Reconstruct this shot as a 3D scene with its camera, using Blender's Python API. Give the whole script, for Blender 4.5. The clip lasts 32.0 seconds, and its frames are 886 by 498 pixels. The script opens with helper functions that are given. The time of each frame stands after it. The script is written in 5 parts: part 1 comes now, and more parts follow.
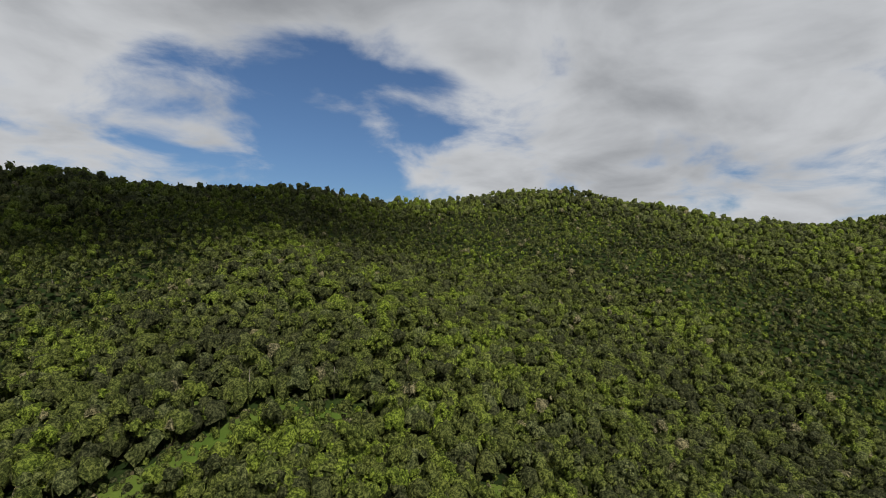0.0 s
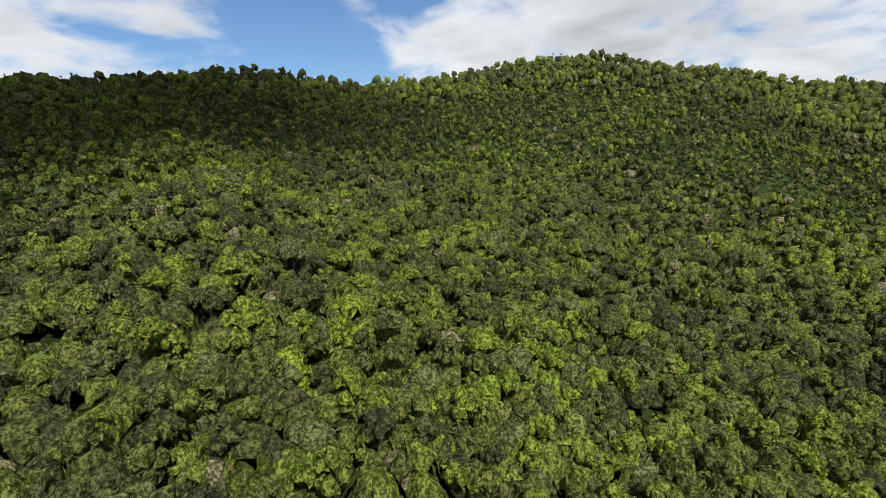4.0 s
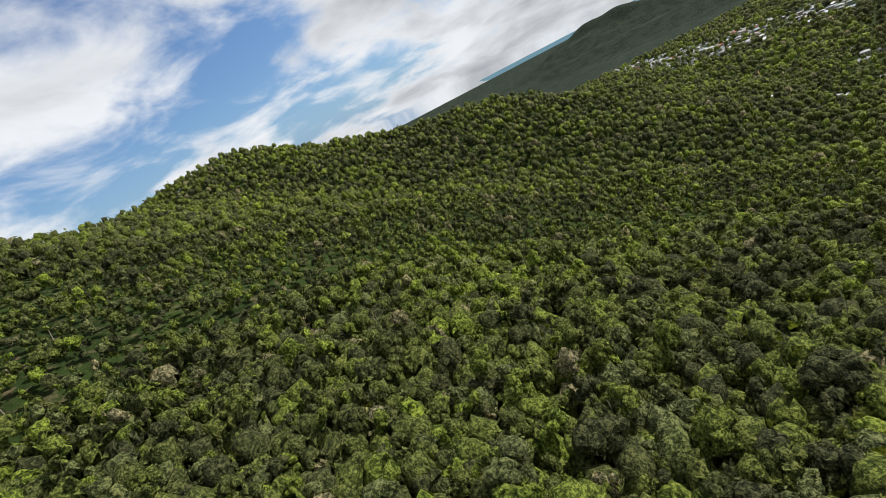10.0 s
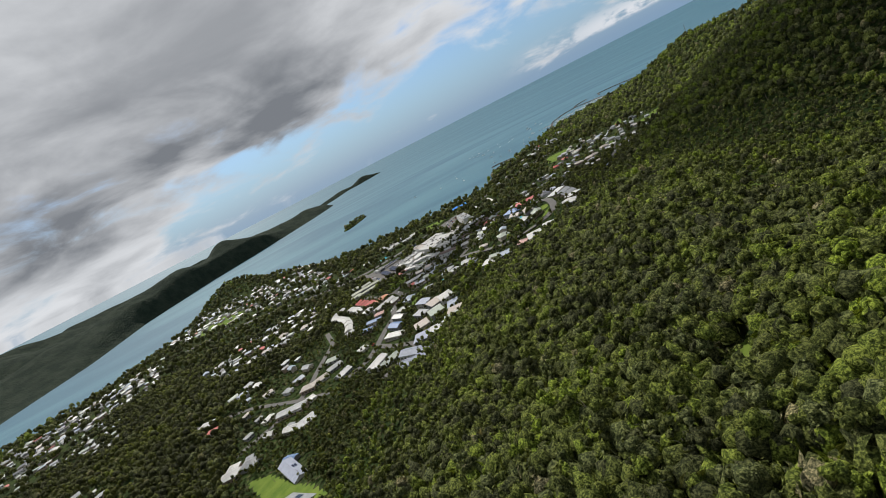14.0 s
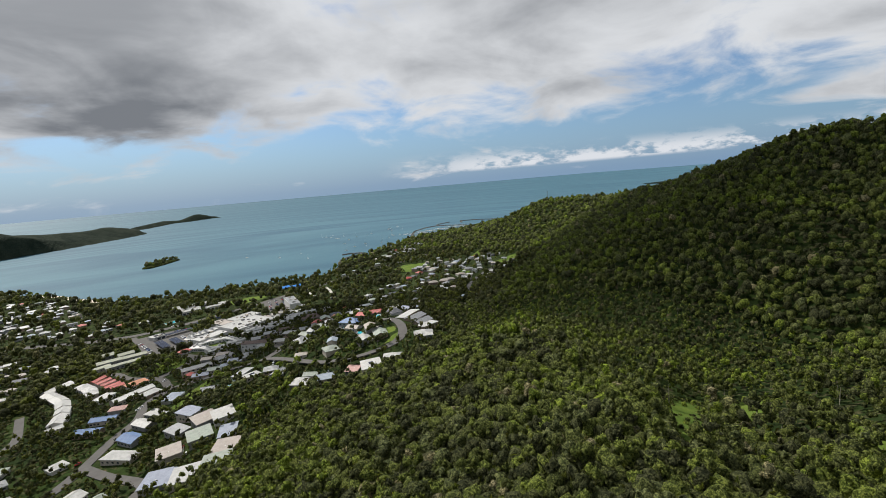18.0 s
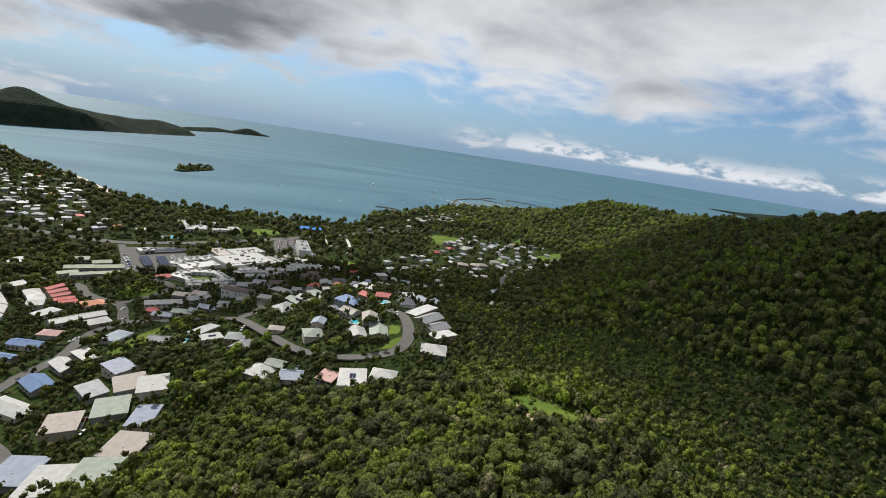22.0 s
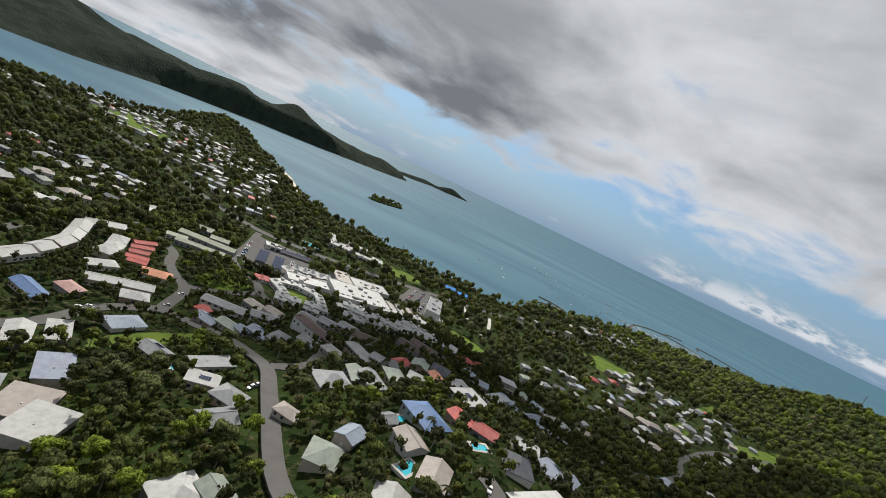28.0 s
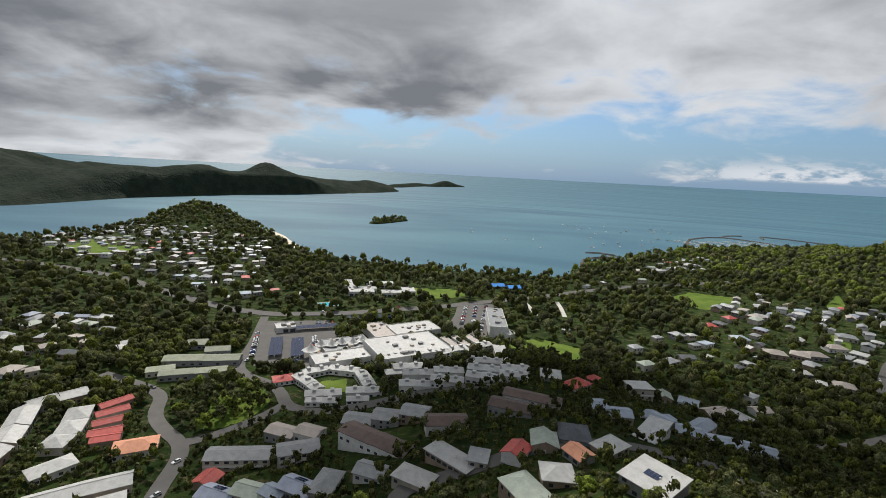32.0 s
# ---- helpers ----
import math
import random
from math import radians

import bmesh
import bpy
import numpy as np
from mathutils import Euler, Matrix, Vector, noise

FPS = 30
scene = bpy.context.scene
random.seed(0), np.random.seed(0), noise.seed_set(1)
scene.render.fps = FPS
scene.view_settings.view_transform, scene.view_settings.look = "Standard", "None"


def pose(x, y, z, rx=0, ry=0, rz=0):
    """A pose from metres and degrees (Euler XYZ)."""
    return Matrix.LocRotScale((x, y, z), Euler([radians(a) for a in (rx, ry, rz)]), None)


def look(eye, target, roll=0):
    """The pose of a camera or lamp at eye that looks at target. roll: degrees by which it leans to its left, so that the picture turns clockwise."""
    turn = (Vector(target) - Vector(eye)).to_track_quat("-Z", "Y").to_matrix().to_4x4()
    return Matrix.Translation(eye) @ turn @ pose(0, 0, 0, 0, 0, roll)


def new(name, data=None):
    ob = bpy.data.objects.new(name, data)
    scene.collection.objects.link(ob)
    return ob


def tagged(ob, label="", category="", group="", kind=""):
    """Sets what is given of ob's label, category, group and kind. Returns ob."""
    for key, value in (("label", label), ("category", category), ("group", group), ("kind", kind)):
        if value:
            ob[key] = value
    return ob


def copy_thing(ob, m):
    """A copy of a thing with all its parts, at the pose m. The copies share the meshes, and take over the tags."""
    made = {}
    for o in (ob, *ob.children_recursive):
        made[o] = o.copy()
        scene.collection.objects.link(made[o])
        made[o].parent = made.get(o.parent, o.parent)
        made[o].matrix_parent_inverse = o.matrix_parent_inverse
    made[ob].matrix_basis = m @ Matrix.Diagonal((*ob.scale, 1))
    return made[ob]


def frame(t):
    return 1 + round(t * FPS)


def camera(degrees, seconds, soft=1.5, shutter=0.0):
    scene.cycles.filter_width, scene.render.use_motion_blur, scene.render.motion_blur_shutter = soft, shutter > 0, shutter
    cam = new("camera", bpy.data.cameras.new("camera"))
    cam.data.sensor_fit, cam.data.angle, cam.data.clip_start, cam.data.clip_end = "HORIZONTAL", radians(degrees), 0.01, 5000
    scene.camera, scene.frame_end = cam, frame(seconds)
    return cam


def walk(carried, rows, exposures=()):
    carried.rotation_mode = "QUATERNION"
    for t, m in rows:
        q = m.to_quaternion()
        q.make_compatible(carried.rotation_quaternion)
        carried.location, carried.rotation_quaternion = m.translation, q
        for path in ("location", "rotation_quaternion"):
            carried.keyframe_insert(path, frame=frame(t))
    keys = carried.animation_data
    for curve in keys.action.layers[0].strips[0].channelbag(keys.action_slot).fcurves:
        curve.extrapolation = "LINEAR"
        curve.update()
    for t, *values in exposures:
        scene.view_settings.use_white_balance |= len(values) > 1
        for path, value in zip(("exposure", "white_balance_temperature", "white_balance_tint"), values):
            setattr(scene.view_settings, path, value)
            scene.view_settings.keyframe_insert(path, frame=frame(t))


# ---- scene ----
cam = camera(87.0, 32.0, soft=0.5)
# seconds, eye, yaw, pitch, roll
ROWS = [
    (0, -1.2, 18.8, 183.6, -1.28, 1.71, 1.08),
    (0.5, -2.3, 31.8, 185.8, -2.02, 1.52, -0.67),
    (1, -2.8, 44.6, 186.9, -1.56, -5.17, -0.36),
    (1.5, -3.0, 57.4, 187.1, -1.59, -16.10, 0.05),
    (2, -3.1, 70.4, 187.4, -1.60, -18.14, -0.01),
    (2.5, -3.5, 83.5, 188.7, -1.83, -16.90, -0.79),
    (3, -3.7, 96.8, 190.9, -1.75, -14.94, -0.94),
    (3.5, -4.1, 110.0, 193.5, -1.86, -14.33, -1.54),
    (4, -4.5, 123.5, 196.7, -1.93, -12.33, -2.30),
    (4.5, -5.5, 136.9, 200.1, -2.32, -11.72, -2.65),
    (6.5, -18.5, 192.2, 205.9, -2.61, -14.62, -0.47),
    (7, -18.6, 205.8, 208.0, -2.34, -15.01, 1.19),
    (7.5, -18.6, 219.2, 209.8, -4.55, -16.88, -1.85),
    (8, -18.9, 232.7, 210.9, -23.07, -19.19, -20.94),
    (8.5, -18.5, 245.5, 210.3, -46.37, -18.24, -31.03),
    (9, -15.1, 257.7, 209.1, -58.23, -17.68, -29.13),
    (9.5, -7.9, 268.3, 208.0, -72.30, -17.20, -30.02),
    (10, 2.3, 276.7, 207.0, -83.36, -16.57, -27.66),
    (10.5, 14.6, 281.6, 206.0, -99.86, -15.19, -30.87),
    (11, 27.8, 283.6, 205.6, -112.91, -14.82, -30.85),
    (11.5, 40.7, 281.4, 204.8, -136.04, -13.23, -38.04),
    (12, 52.0, 275.0, 204.2, -154.29, -12.25, -37.30),
    (12.5, 61.0, 265.3, 204.1, -163.99, -12.67, -34.84),
    (13, 67.5, 253.8, 204.6, -167.06, -13.18, -29.33),
    (13.5, 71.3, 241.1, 205.3, -178.91, -13.19, -30.82),
    (14, 72.7, 227.7, 205.9, -182.89, -13.71, -27.02),
    (14.5, 72.1, 214.3, 205.6, -190.87, -13.57, -25.40),
    (16.5, 62.3, 160.7, 202.0, -202.79, -8.30, -16.04),
    (17, 59.0, 147.4, 201.8, -204.84, -8.11, -10.06),
    (17.5, 54.9, 134.2, 201.7, -202.88, -8.24, -4.98),
    (18, 50.2, 121.1, 201.7, -205.11, -8.33, -4.77),
    (18.5, 45.1, 108.1, 201.7, -204.75, -8.38, -0.86),
    (19, 39.8, 95.2, 201.7, -203.21, -8.37, 3.35),
    (19.5, 34.3, 82.4, 201.7, -202.14, -8.36, 6.05),
    (20, 29.0, 69.4, 201.9, -201.71, -8.48, 6.64),
    (20.5, 23.7, 56.4, 202.2, -201.85, -8.53, 6.46),
    (21, 18.8, 43.6, 202.2, -201.52, -8.70, 6.99),
    (21.5, 14.4, 31.1, 201.4, -201.14, -9.76, 8.05),
    (22, 10.3, 18.9, 199.4, -201.10, -12.35, 8.87),
    (22.5, 6.3, 7.1, 196.3, -201.89, -15.85, 8.86),
    (23, 2.5, -5.3, 192.6, -203.01, -16.00, 7.74),
    (23.5, -1.3, -18.0, 188.7, -203.70, -15.89, 6.92),
    (24, -5.4, -30.5, 184.7, -203.63, -15.68, 6.58),
    (24.5, -9.5, -43.2, 181.3, -204.20, -15.50, 6.02),
    (26.5, -25.2, -93.4, 171.0, -203.01, -9.77, 9.92),
    (27, -28.4, -106.8, 170.2, -190.81, -8.57, 23.41),
    (27.5, -31.3, -120.8, 169.8, -183.26, -8.17, 26.21),
    (28, -33.1, -135.0, 169.1, -178.54, -8.10, 25.78),
    (28.5, -32.5, -149.4, 168.0, -175.23, -8.18, 25.36),
    (29, -30.9, -163.6, 167.0, -171.48, -8.15, 25.17),
    (29.5, -28.5, -177.3, 166.2, -168.66, -8.20, 24.04),
    (30, -25.0, -190.5, 165.5, -169.70, -8.48, 18.74),
    (30.5, -21.2, -203.5, 164.7, -171.76, -8.78, 14.47),
    (31, -17.3, -216.2, 163.7, -173.71, -8.96, 10.04),
    (31.5, -13.1, -228.8, 162.4, -175.32, -9.15, 6.33),
    (32, -8.9, -241.1, 160.9, -176.78, -9.22, 3.01),
]
EXPOSURES = [(0.0, -0.35), (2.0, 0.1), (7.0, 0.3), (9.0, 0.36), (11.5, 0.0), (19.0, -0.05), (24.0, 0.08), (28.0, -0.12), (32.0, -0.06)]
walk(cam, [(t, pose(x, y, z, 90 + pitch, 0, yaw) @ pose(0, 0, 0, 0, 0, roll)) for t, x, y, z, yaw, pitch, roll in ROWS], EXPOSURES)

# ---- sky and sun ----
SUN_DIR = Vector((0.25, -0.60, 0.76)).normalized()
sun = new("sun", bpy.data.lights.new("sun", "SUN"))
sun.data.energy, sun.data.angle, sun.data.color = 5.0, radians(0.6), (1.0, 0.95, 0.87)
sun.matrix_world = look(SUN_DIR * 900, (0, 0, 0))

world = bpy.data.worlds.new("sky")
scene.world = world
world.use_nodes = True


class Nodes:
    """Short hand to build a node tree."""

    def __init__(self, tree):
        self.tree = tree
        tree.nodes.clear()

    def add(self, kind, inputs=(), **props):
        node = self.tree.nodes.new("ShaderNode" + kind)
        for key, value in props.items():
            setattr(node, key, value)
        for key, value in dict(inputs).items():
            socket = node.inputs[key]
            if isinstance(value, bpy.types.NodeSocket):
                self.tree.links.new(value, socket)
            else:
                socket.default_value = value
        return node

    def math(self, op, a, b=0.0, clamp=False):
        return self.add("Math", {0: a, 1: b}, operation=op, use_clamp=clamp).outputs[0]

    def vec(self, op, a, b=(0, 0, 0)):
        return self.add("VectorMath", {0: a, 1: b}, operation=op)

    def ramp(self, value, lo, hi):
        return self.add("MapRange", {"Value": value, "From Min": lo, "From Max": hi}, interpolation_type="SMOOTHSTEP").outputs[0]

    def mix(self, fac, a, b, blend="MIX"):
        node = self.add("Mix", {0: fac}, data_type="RGBA", blend_type=blend)
        for socket, value in ((node.inputs[6], a), (node.inputs[7], b)):
            if isinstance(value, bpy.types.NodeSocket):
                self.tree.links.new(value, socket)
            else:
                socket.default_value = (*value[:3], 1)
        return node.outputs[2]

    def noise(self, vector, scale, detail=4.0, rough=0.55, distort=0.0, dims="3D"):
        return self.add("TexNoise", {"Vector": vector, "Scale": scale, "Detail": detail, "Roughness": rough, "Distortion": distort}, noise_dimensions=dims).outputs[0]


def build_sky():
    n = Nodes(world.node_tree)
    way = n.add("TexCoord").outputs["Generated"]
    x, y, z = n.add("SeparateXYZ", {0: way}).outputs
    sky = n.add("TexSky", sky_type="NISHITA", sun_disc=False, sun_elevation=math.asin(SUN_DIR.z),
                sun_rotation=math.atan2(SUN_DIR.x, SUN_DIR.y), altitude=180, air_density=1.0, dust_density=1.2, ozone_density=1.6)
    # a cloud layer seen in perspective: the way to it, divided by its height
    lift = n.math("ADD", n.math("MAXIMUM", z, 0.0), 0.24)
    flat = n.add("CombineXYZ", {0: n.math("DIVIDE", x, lift), 1: n.math("DIVIDE", y, lift), 2: n.math("MULTIPLY", z, 1.5)}).outputs[0]
    big = n.noise(flat, 0.75, 2, 0.5, 0.4)
    mid = n.noise(flat, 2.2, 10, 0.55, 0.35)
    body = n.math("ADD", n.math("MULTIPLY", big, 0.42), n.math("MULTIPLY", mid, 0.72))
    # clear gaps, as wide openings of the layer in some directions
    gap = None
    for gx, gy, gz, wide, deep in GAPS:
        aim = Vector((gx, gy, gz)).normalized()
        near = n.vec("DOT_PRODUCT", way, aim).outputs["Value"]
        one = n.math("MULTIPLY", n.ramp(near, math.cos(radians(wide)), 1.0), deep)
        gap = one if gap is None else n.math("ADD", gap, one)
    low = n.math("SUBTRACT", 1.0, n.ramp(z, 0.05, 0.17))
    seaward = n.ramp(n.vec("DOT_PRODUCT", way, Vector((-0.42, -0.91, 0.0))).outputs["Value"], 0.50, 0.92)
    gap = n.math("ADD", gap, n.math("MULTIPLY", n.math("MULTIPLY", low, seaward), 1.0))
    # a thin row of small far clouds over the sea
    row_noise = n.noise(n.vec("MULTIPLY", way, (9, 9, 22)).outputs[0], 1.6, 6, 0.6)
    row = n.math("MULTIPLY", n.ramp(z, 0.012, 0.02), n.math("SUBTRACT", 1.0, n.ramp(z, 0.025, 0.062)))
    west = n.ramp(n.vec("DOT_PRODUCT", way, Vector((-0.74, -0.67, 0.0)).normalized()).outputs["Value"], 0.86, 0.97)
    row = n.math("MULTIPLY", n.math("MULTIPLY", row, west), n.ramp(row_noise, 0.42, 0.55))
    thick = n.math("SUBTRACT", body, n.math("MULTIPLY", gap, 0.28))
    over_sea = n.math("MULTIPLY", n.ramp(n.math("MULTIPLY", y, -1.0), 0.1, 0.5), n.ramp(z, 0.14, 0.26))
    thick = n.math("ADD", thick, n.math("MULTIPLY", over_sea, 0.09))
    cover = n.ramp(thick, 0.36, 0.55)
    # thin parts are bright, thick parts seen from below are grey
    soft = n.noise(flat, 1.5, 5, 0.5, 0.5)
    grey = n.ramp(n.math("ADD", n.math("MULTIPLY", thick, 0.55), n.math("MULTIPLY", soft, 0.55)), 0.46, 0.82)
    aim = n.ramp(n.vec("DOT_PRODUCT", way, Vector((0.58, -0.81, 0.0))).outputs["Value"], 0.62, 0.97)
    belt = n.math("MULTIPLY", n.ramp(z, 0.02, 0.12), n.math("SUBTRACT", 1.0, n.ramp(z, 0.13, 0.32)))
    heavy = n.math("MULTIPLY", n.math("MULTIPLY", aim, belt), n.ramp(n.noise(flat, 1.1, 6, 0.52, 0.6), 0.22, 0.68))
    grey = n.math("ADD", n.math("MULTIPLY", grey, 0.75), n.math("MULTIPLY", heavy, 0.75), clamp=True)
    cloud = n.mix(grey, (0.74, 0.76, 0.79), (0.20, 0.215, 0.24))
    cloud = n.mix(row, cloud, (0.74, 0.77, 0.82))
    amount = n.math("MAXIMUM", cover, row)
    tinted = n.mix(1.0, sky.outputs[0], (0.068, 0.086, 0.106), "MULTIPLY")
    haze = n.math("SUBTRACT", 1.0, n.ramp(z, -0.02, 0.16))
    tinted = n.mix(n.math("MULTIPLY", haze, 0.7), tinted, (0.23, 0.38, 0.60))
    out = n.mix(amount, tinted, cloud)
    n.add("OutputWorld", {0: n.add("Background", {"Color": out, "Strength": 1.0}).outputs[0]})


GAPS = [(-0.16, 0.93, 0.28, 16, 0.85), (-0.42, 0.86, 0.24, 13, 0.45), (0.10, 0.92, 0.36, 12, 0.4), (0.9, 0.35, 0.2, 30, 0.42)]
build_sky()

# ---- materials ----
def material(name, build):
    m = bpy.data.materials.new(name)
    m.use_nodes = True
    n = Nodes(m.node_tree)
    n.add("OutputMaterial", {0: build(n)})
    return m


def surface(n, color, rough=0.7, metal=0.0, bump=None, bump_height=0.05, specular=0.4):
    inputs = {"Base Color": color if isinstance(color, bpy.types.NodeSocket) else (*color, 1), "Roughness": rough, "Metallic": metal, "Specular IOR Level": specular}
    if bump is not None:
        inputs["Normal"] = n.add("Bump", {"Height": bump, "Distance": bump_height, "Strength": 1.0}).outputs[0]
    return n.add("BsdfPrincipled", inputs).outputs[0]


def where(n):
    return n.add("NewGeometry").outputs["Position"]


def pick(n):
    return n.add("ObjectInfo").outputs["Random"]


def leaf_material(name, dark, mid, light, pale):
    """Foliage: the colour goes by the tree and by patches of the wood; dark noise paints shaded gaps between sprays of
    leaves.
    """
    def build(n):
        p = where(n)
        tone = n.add("Attribute", attribute_name="tone").outputs["Fac"]
        isle = n.add("NewGeometry").outputs["Random Per Island"]
        patch_noise = n.noise(p, 0.011, 3, 0.6)
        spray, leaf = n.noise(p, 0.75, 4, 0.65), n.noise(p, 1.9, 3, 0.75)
        t = n.math("ADD", n.math("ADD", n.math("MULTIPLY", tone, 0.70), 0.05), n.math("MULTIPLY", n.math("SUBTRACT", patch_noise, 0.5), 1.1))
        c = n.mix(n.ramp(t, 0.05, 0.45), dark, mid)
        c = n.mix(n.ramp(t, 0.45, 0.90), c, light)
        gum = n.math("MULTIPLY", n.ramp(tone, 0.60, 0.62), n.math("SUBTRACT", 1.0, n.ramp(tone, 0.70, 0.72)))
        c = n.mix(n.math("MULTIPLY", gum, 0.75), c, (0.185, 0.200, 0.095))
        c = n.mix(n.ramp(tone, 0.978, 0.985), c, pale)
        c = n.mix(n.math("MULTIPLY", isle, 0.4), c, n.mix(1.0, c, (1.45, 1.4, 1.1), "MULTIPLY"))
        # shade in the gaps between clumps, then between leaves, painted as dark noise
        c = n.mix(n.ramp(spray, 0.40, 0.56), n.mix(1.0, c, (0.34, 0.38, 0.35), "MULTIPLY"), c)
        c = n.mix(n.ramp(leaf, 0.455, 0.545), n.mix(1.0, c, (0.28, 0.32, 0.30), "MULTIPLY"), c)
        relief = n.math("ADD", spray, n.math("MULTIPLY", leaf, 0.45))
        lit = surface(n, c, 0.75, bump=relief, bump_height=1.3, specular=0.08)
        thin = n.add("BsdfTranslucent", {"Color": n.mix(1.0, c, (1.45, 1.4, 0.6), "MULTIPLY")}).outputs[0]
        return n.add("MixShader", {0: 0.15, 1: lit, 2: thin}).outputs[0]
    return material(name, build)


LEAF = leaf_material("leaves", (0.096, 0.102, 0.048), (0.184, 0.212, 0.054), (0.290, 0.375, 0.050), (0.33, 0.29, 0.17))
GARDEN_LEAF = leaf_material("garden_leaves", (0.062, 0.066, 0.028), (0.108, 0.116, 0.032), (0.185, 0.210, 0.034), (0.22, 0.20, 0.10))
BARK = material("bark", lambda n: surface(n, n.mix(n.noise(where(n), 1.2, 4), (0.16, 0.13, 0.10), (0.42, 0.38, 0.32)), 0.9))


def ground_build(n):
    p = where(n)
    a, b = n.noise(p, 0.02, 5, 0.6), n.noise(p, 0.25, 5, 0.65)
    c = n.mix(n.ramp(a, 0.35, 0.65), (0.016, 0.028, 0.008), (0.030, 0.050, 0.012))
    c = n.mix(n.ramp(b, 0.50, 0.72), c, (0.105, 0.085, 0.050))
    # haze and cloud shade of the far hills, painted in beyond 1.5 km
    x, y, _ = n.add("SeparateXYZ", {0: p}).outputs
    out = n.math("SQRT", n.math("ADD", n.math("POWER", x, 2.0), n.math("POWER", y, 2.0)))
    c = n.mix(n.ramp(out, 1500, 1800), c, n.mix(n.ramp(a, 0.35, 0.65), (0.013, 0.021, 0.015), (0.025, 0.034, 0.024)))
    lumps = n.add("TexVoronoi", {"Vector": p, "Scale": 0.11}).outputs[0]
    return surface(n, c, 0.95, bump=n.math("ADD", lumps, n.math("MULTIPLY", b, 0.6)), bump_height=3.0, specular=0.05)


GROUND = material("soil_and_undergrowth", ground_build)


def water_build(n):
    p = where(n)
    band = n.noise(n.vec("MULTIPLY", p, (0.0009, 0.0024, 1)).outputs[0], 1.0, 4, 0.6, 0.6)
    c = n.mix(n.ramp(band, 0.34, 0.68), (0.026, 0.090, 0.142), (0.062, 0.155, 0.202))
    wave = n.noise(n.vec("MULTIPLY", p, (0.10, 0.16, 1)).outputs[0], 1.0, 6, 0.65)
    return surface(n, c, 0.5, bump=wave, bump_height=0.3, specular=0.12)


WATER = material("sea_water", water_build)

# ---- the lie of the land ----
EYE = np.array((0.0, -120.0, 183.0))


DRAWN = np.linspace(2200, 4700, 2500)
TRUE = DRAWN / (1 - np.minimum(((DRAWN - 2200) / 2500) ** 2, 0.97))


def drawn_in(p):
    """Draws far places in towards the eye, along the line of sight, so that the horizon lies within 4.7 km and the sea rises to it gently."""
    p = np.asarray(p, float)
    way = p - EYE
    d = np.linalg.norm(way[..., :2], axis=-1, keepdims=True) + 1e-6
    near = np.where(d < 2200, d, np.interp(d, TRUE, DRAWN))
    return EYE + way * (near / d)


def crest(x, y, line, slope, wide=30.0):
    """Heights below a ridge line of (x, y, height) knots, falling away with the slope."""
    out = None
    for (x0, y0, h0), (x1, y1, h1) in zip(line, line[1:]):
        dx, dy = x1 - x0, y1 - y0
        t = np.clip(((x - x0) * dx + (y - y0) * dy) / (dx * dx + dy * dy), 0, 1)
        d = np.hypot(x - x0 - t * dx, y - y0 - t * dy)
        h = h0 * (1 - t) + h1 * t - slope * (np.sqrt(d * d + wide * wide) - wide)
        out = h if out is None else np.maximum(out, h)
    return out


def inside(x, y, ring):
    """Signed distance to a closed ring: above nought inside."""
    x, y = np.asarray(x, float), np.asarray(y, float)
    d2, within = np.full(x.shape, 1e18), np.zeros(x.shape, bool)
    for (x0, y0), (x1, y1) in zip(ring, ring[1:] + ring[:1]):
        dx, dy = x1 - x0, y1 - y0
        t = np.clip(((x - x0) * dx + (y - y0) * dy) / (dx * dx + dy * dy), 0, 1)
        d2 = np.minimum(d2, (x - x0 - t * dx) ** 2 + (y - y0 - t * dy) ** 2)
        if y0 != y1:
            within ^= ((y0 > y) != (y1 > y)) & (x < x0 + (y - y0) / (y1 - y0) * dx)
    return np.sqrt(d2) * np.where(within, 1, -1)


COAST = [(-6000, -2200), (-1500, -1880), (-1150, -1720), (-850, -1560), (-680, -1500), (-574, -1480), (-491, -1370), (-398, -1290),
         (-311, -1210), (-235, -1150), (-205, -1085), (-174, -1025), (-139, -1007), (-72, -1008), (17, -1012), (93, -1034),
         (171, -1043), (213, -1054), (286, -1091), (359, -1166), (461, -1318), (560, -1430), (680, -1530), (790, -1500),
         (815, -1366), (799, -1217), (835, -1073), (897, -958), (1020, -860), (1220, -820), (1420, -860), (1510, -950),
         (1470, -1200), (1410, -1400), (1345, -1581), (1340, -2060), (1187, -2506), (1001, -2776), (841, -3075), (640, -3500),
         (555, -3784), (571, -3923), (900, -4400), (2200, -5200), (5000, -6500), (12000, -8000), (12000, 9000), (-6000, 9000)]
ISLET = [(298, -1624), (275, -1613), (238, -1666), (196, -1760), (206, -1782), (252, -1737)]
MAIN = [(-1100, 560, 200), (-760, 429, 247), (-359, 492, 255), (-258, 523, 248), (-7, 632, 249), (161, 619, 266), (384, 594, 233), (617, 728, 236), (900, 640, 180), (1500, 640, 60)]
SPUR = [(-159, 574, 249), (-182, 458, 233), (-86, 275, 178), (-62, 150, 126), (-39, 50, 117), (-114, -114, 94), (-84, -200, 72), (-84, -321, 73), (-55, -410, 53), (-60, -520, 34)]
WEST = [(-760, 430, 240), (-643, 101, 226), (-568, -169, 217), (-742, -490, 153), (-923, -827, 113), (-926, -1131, 101), (-1154, -1496, 40), (-1300, -1700, 10)]
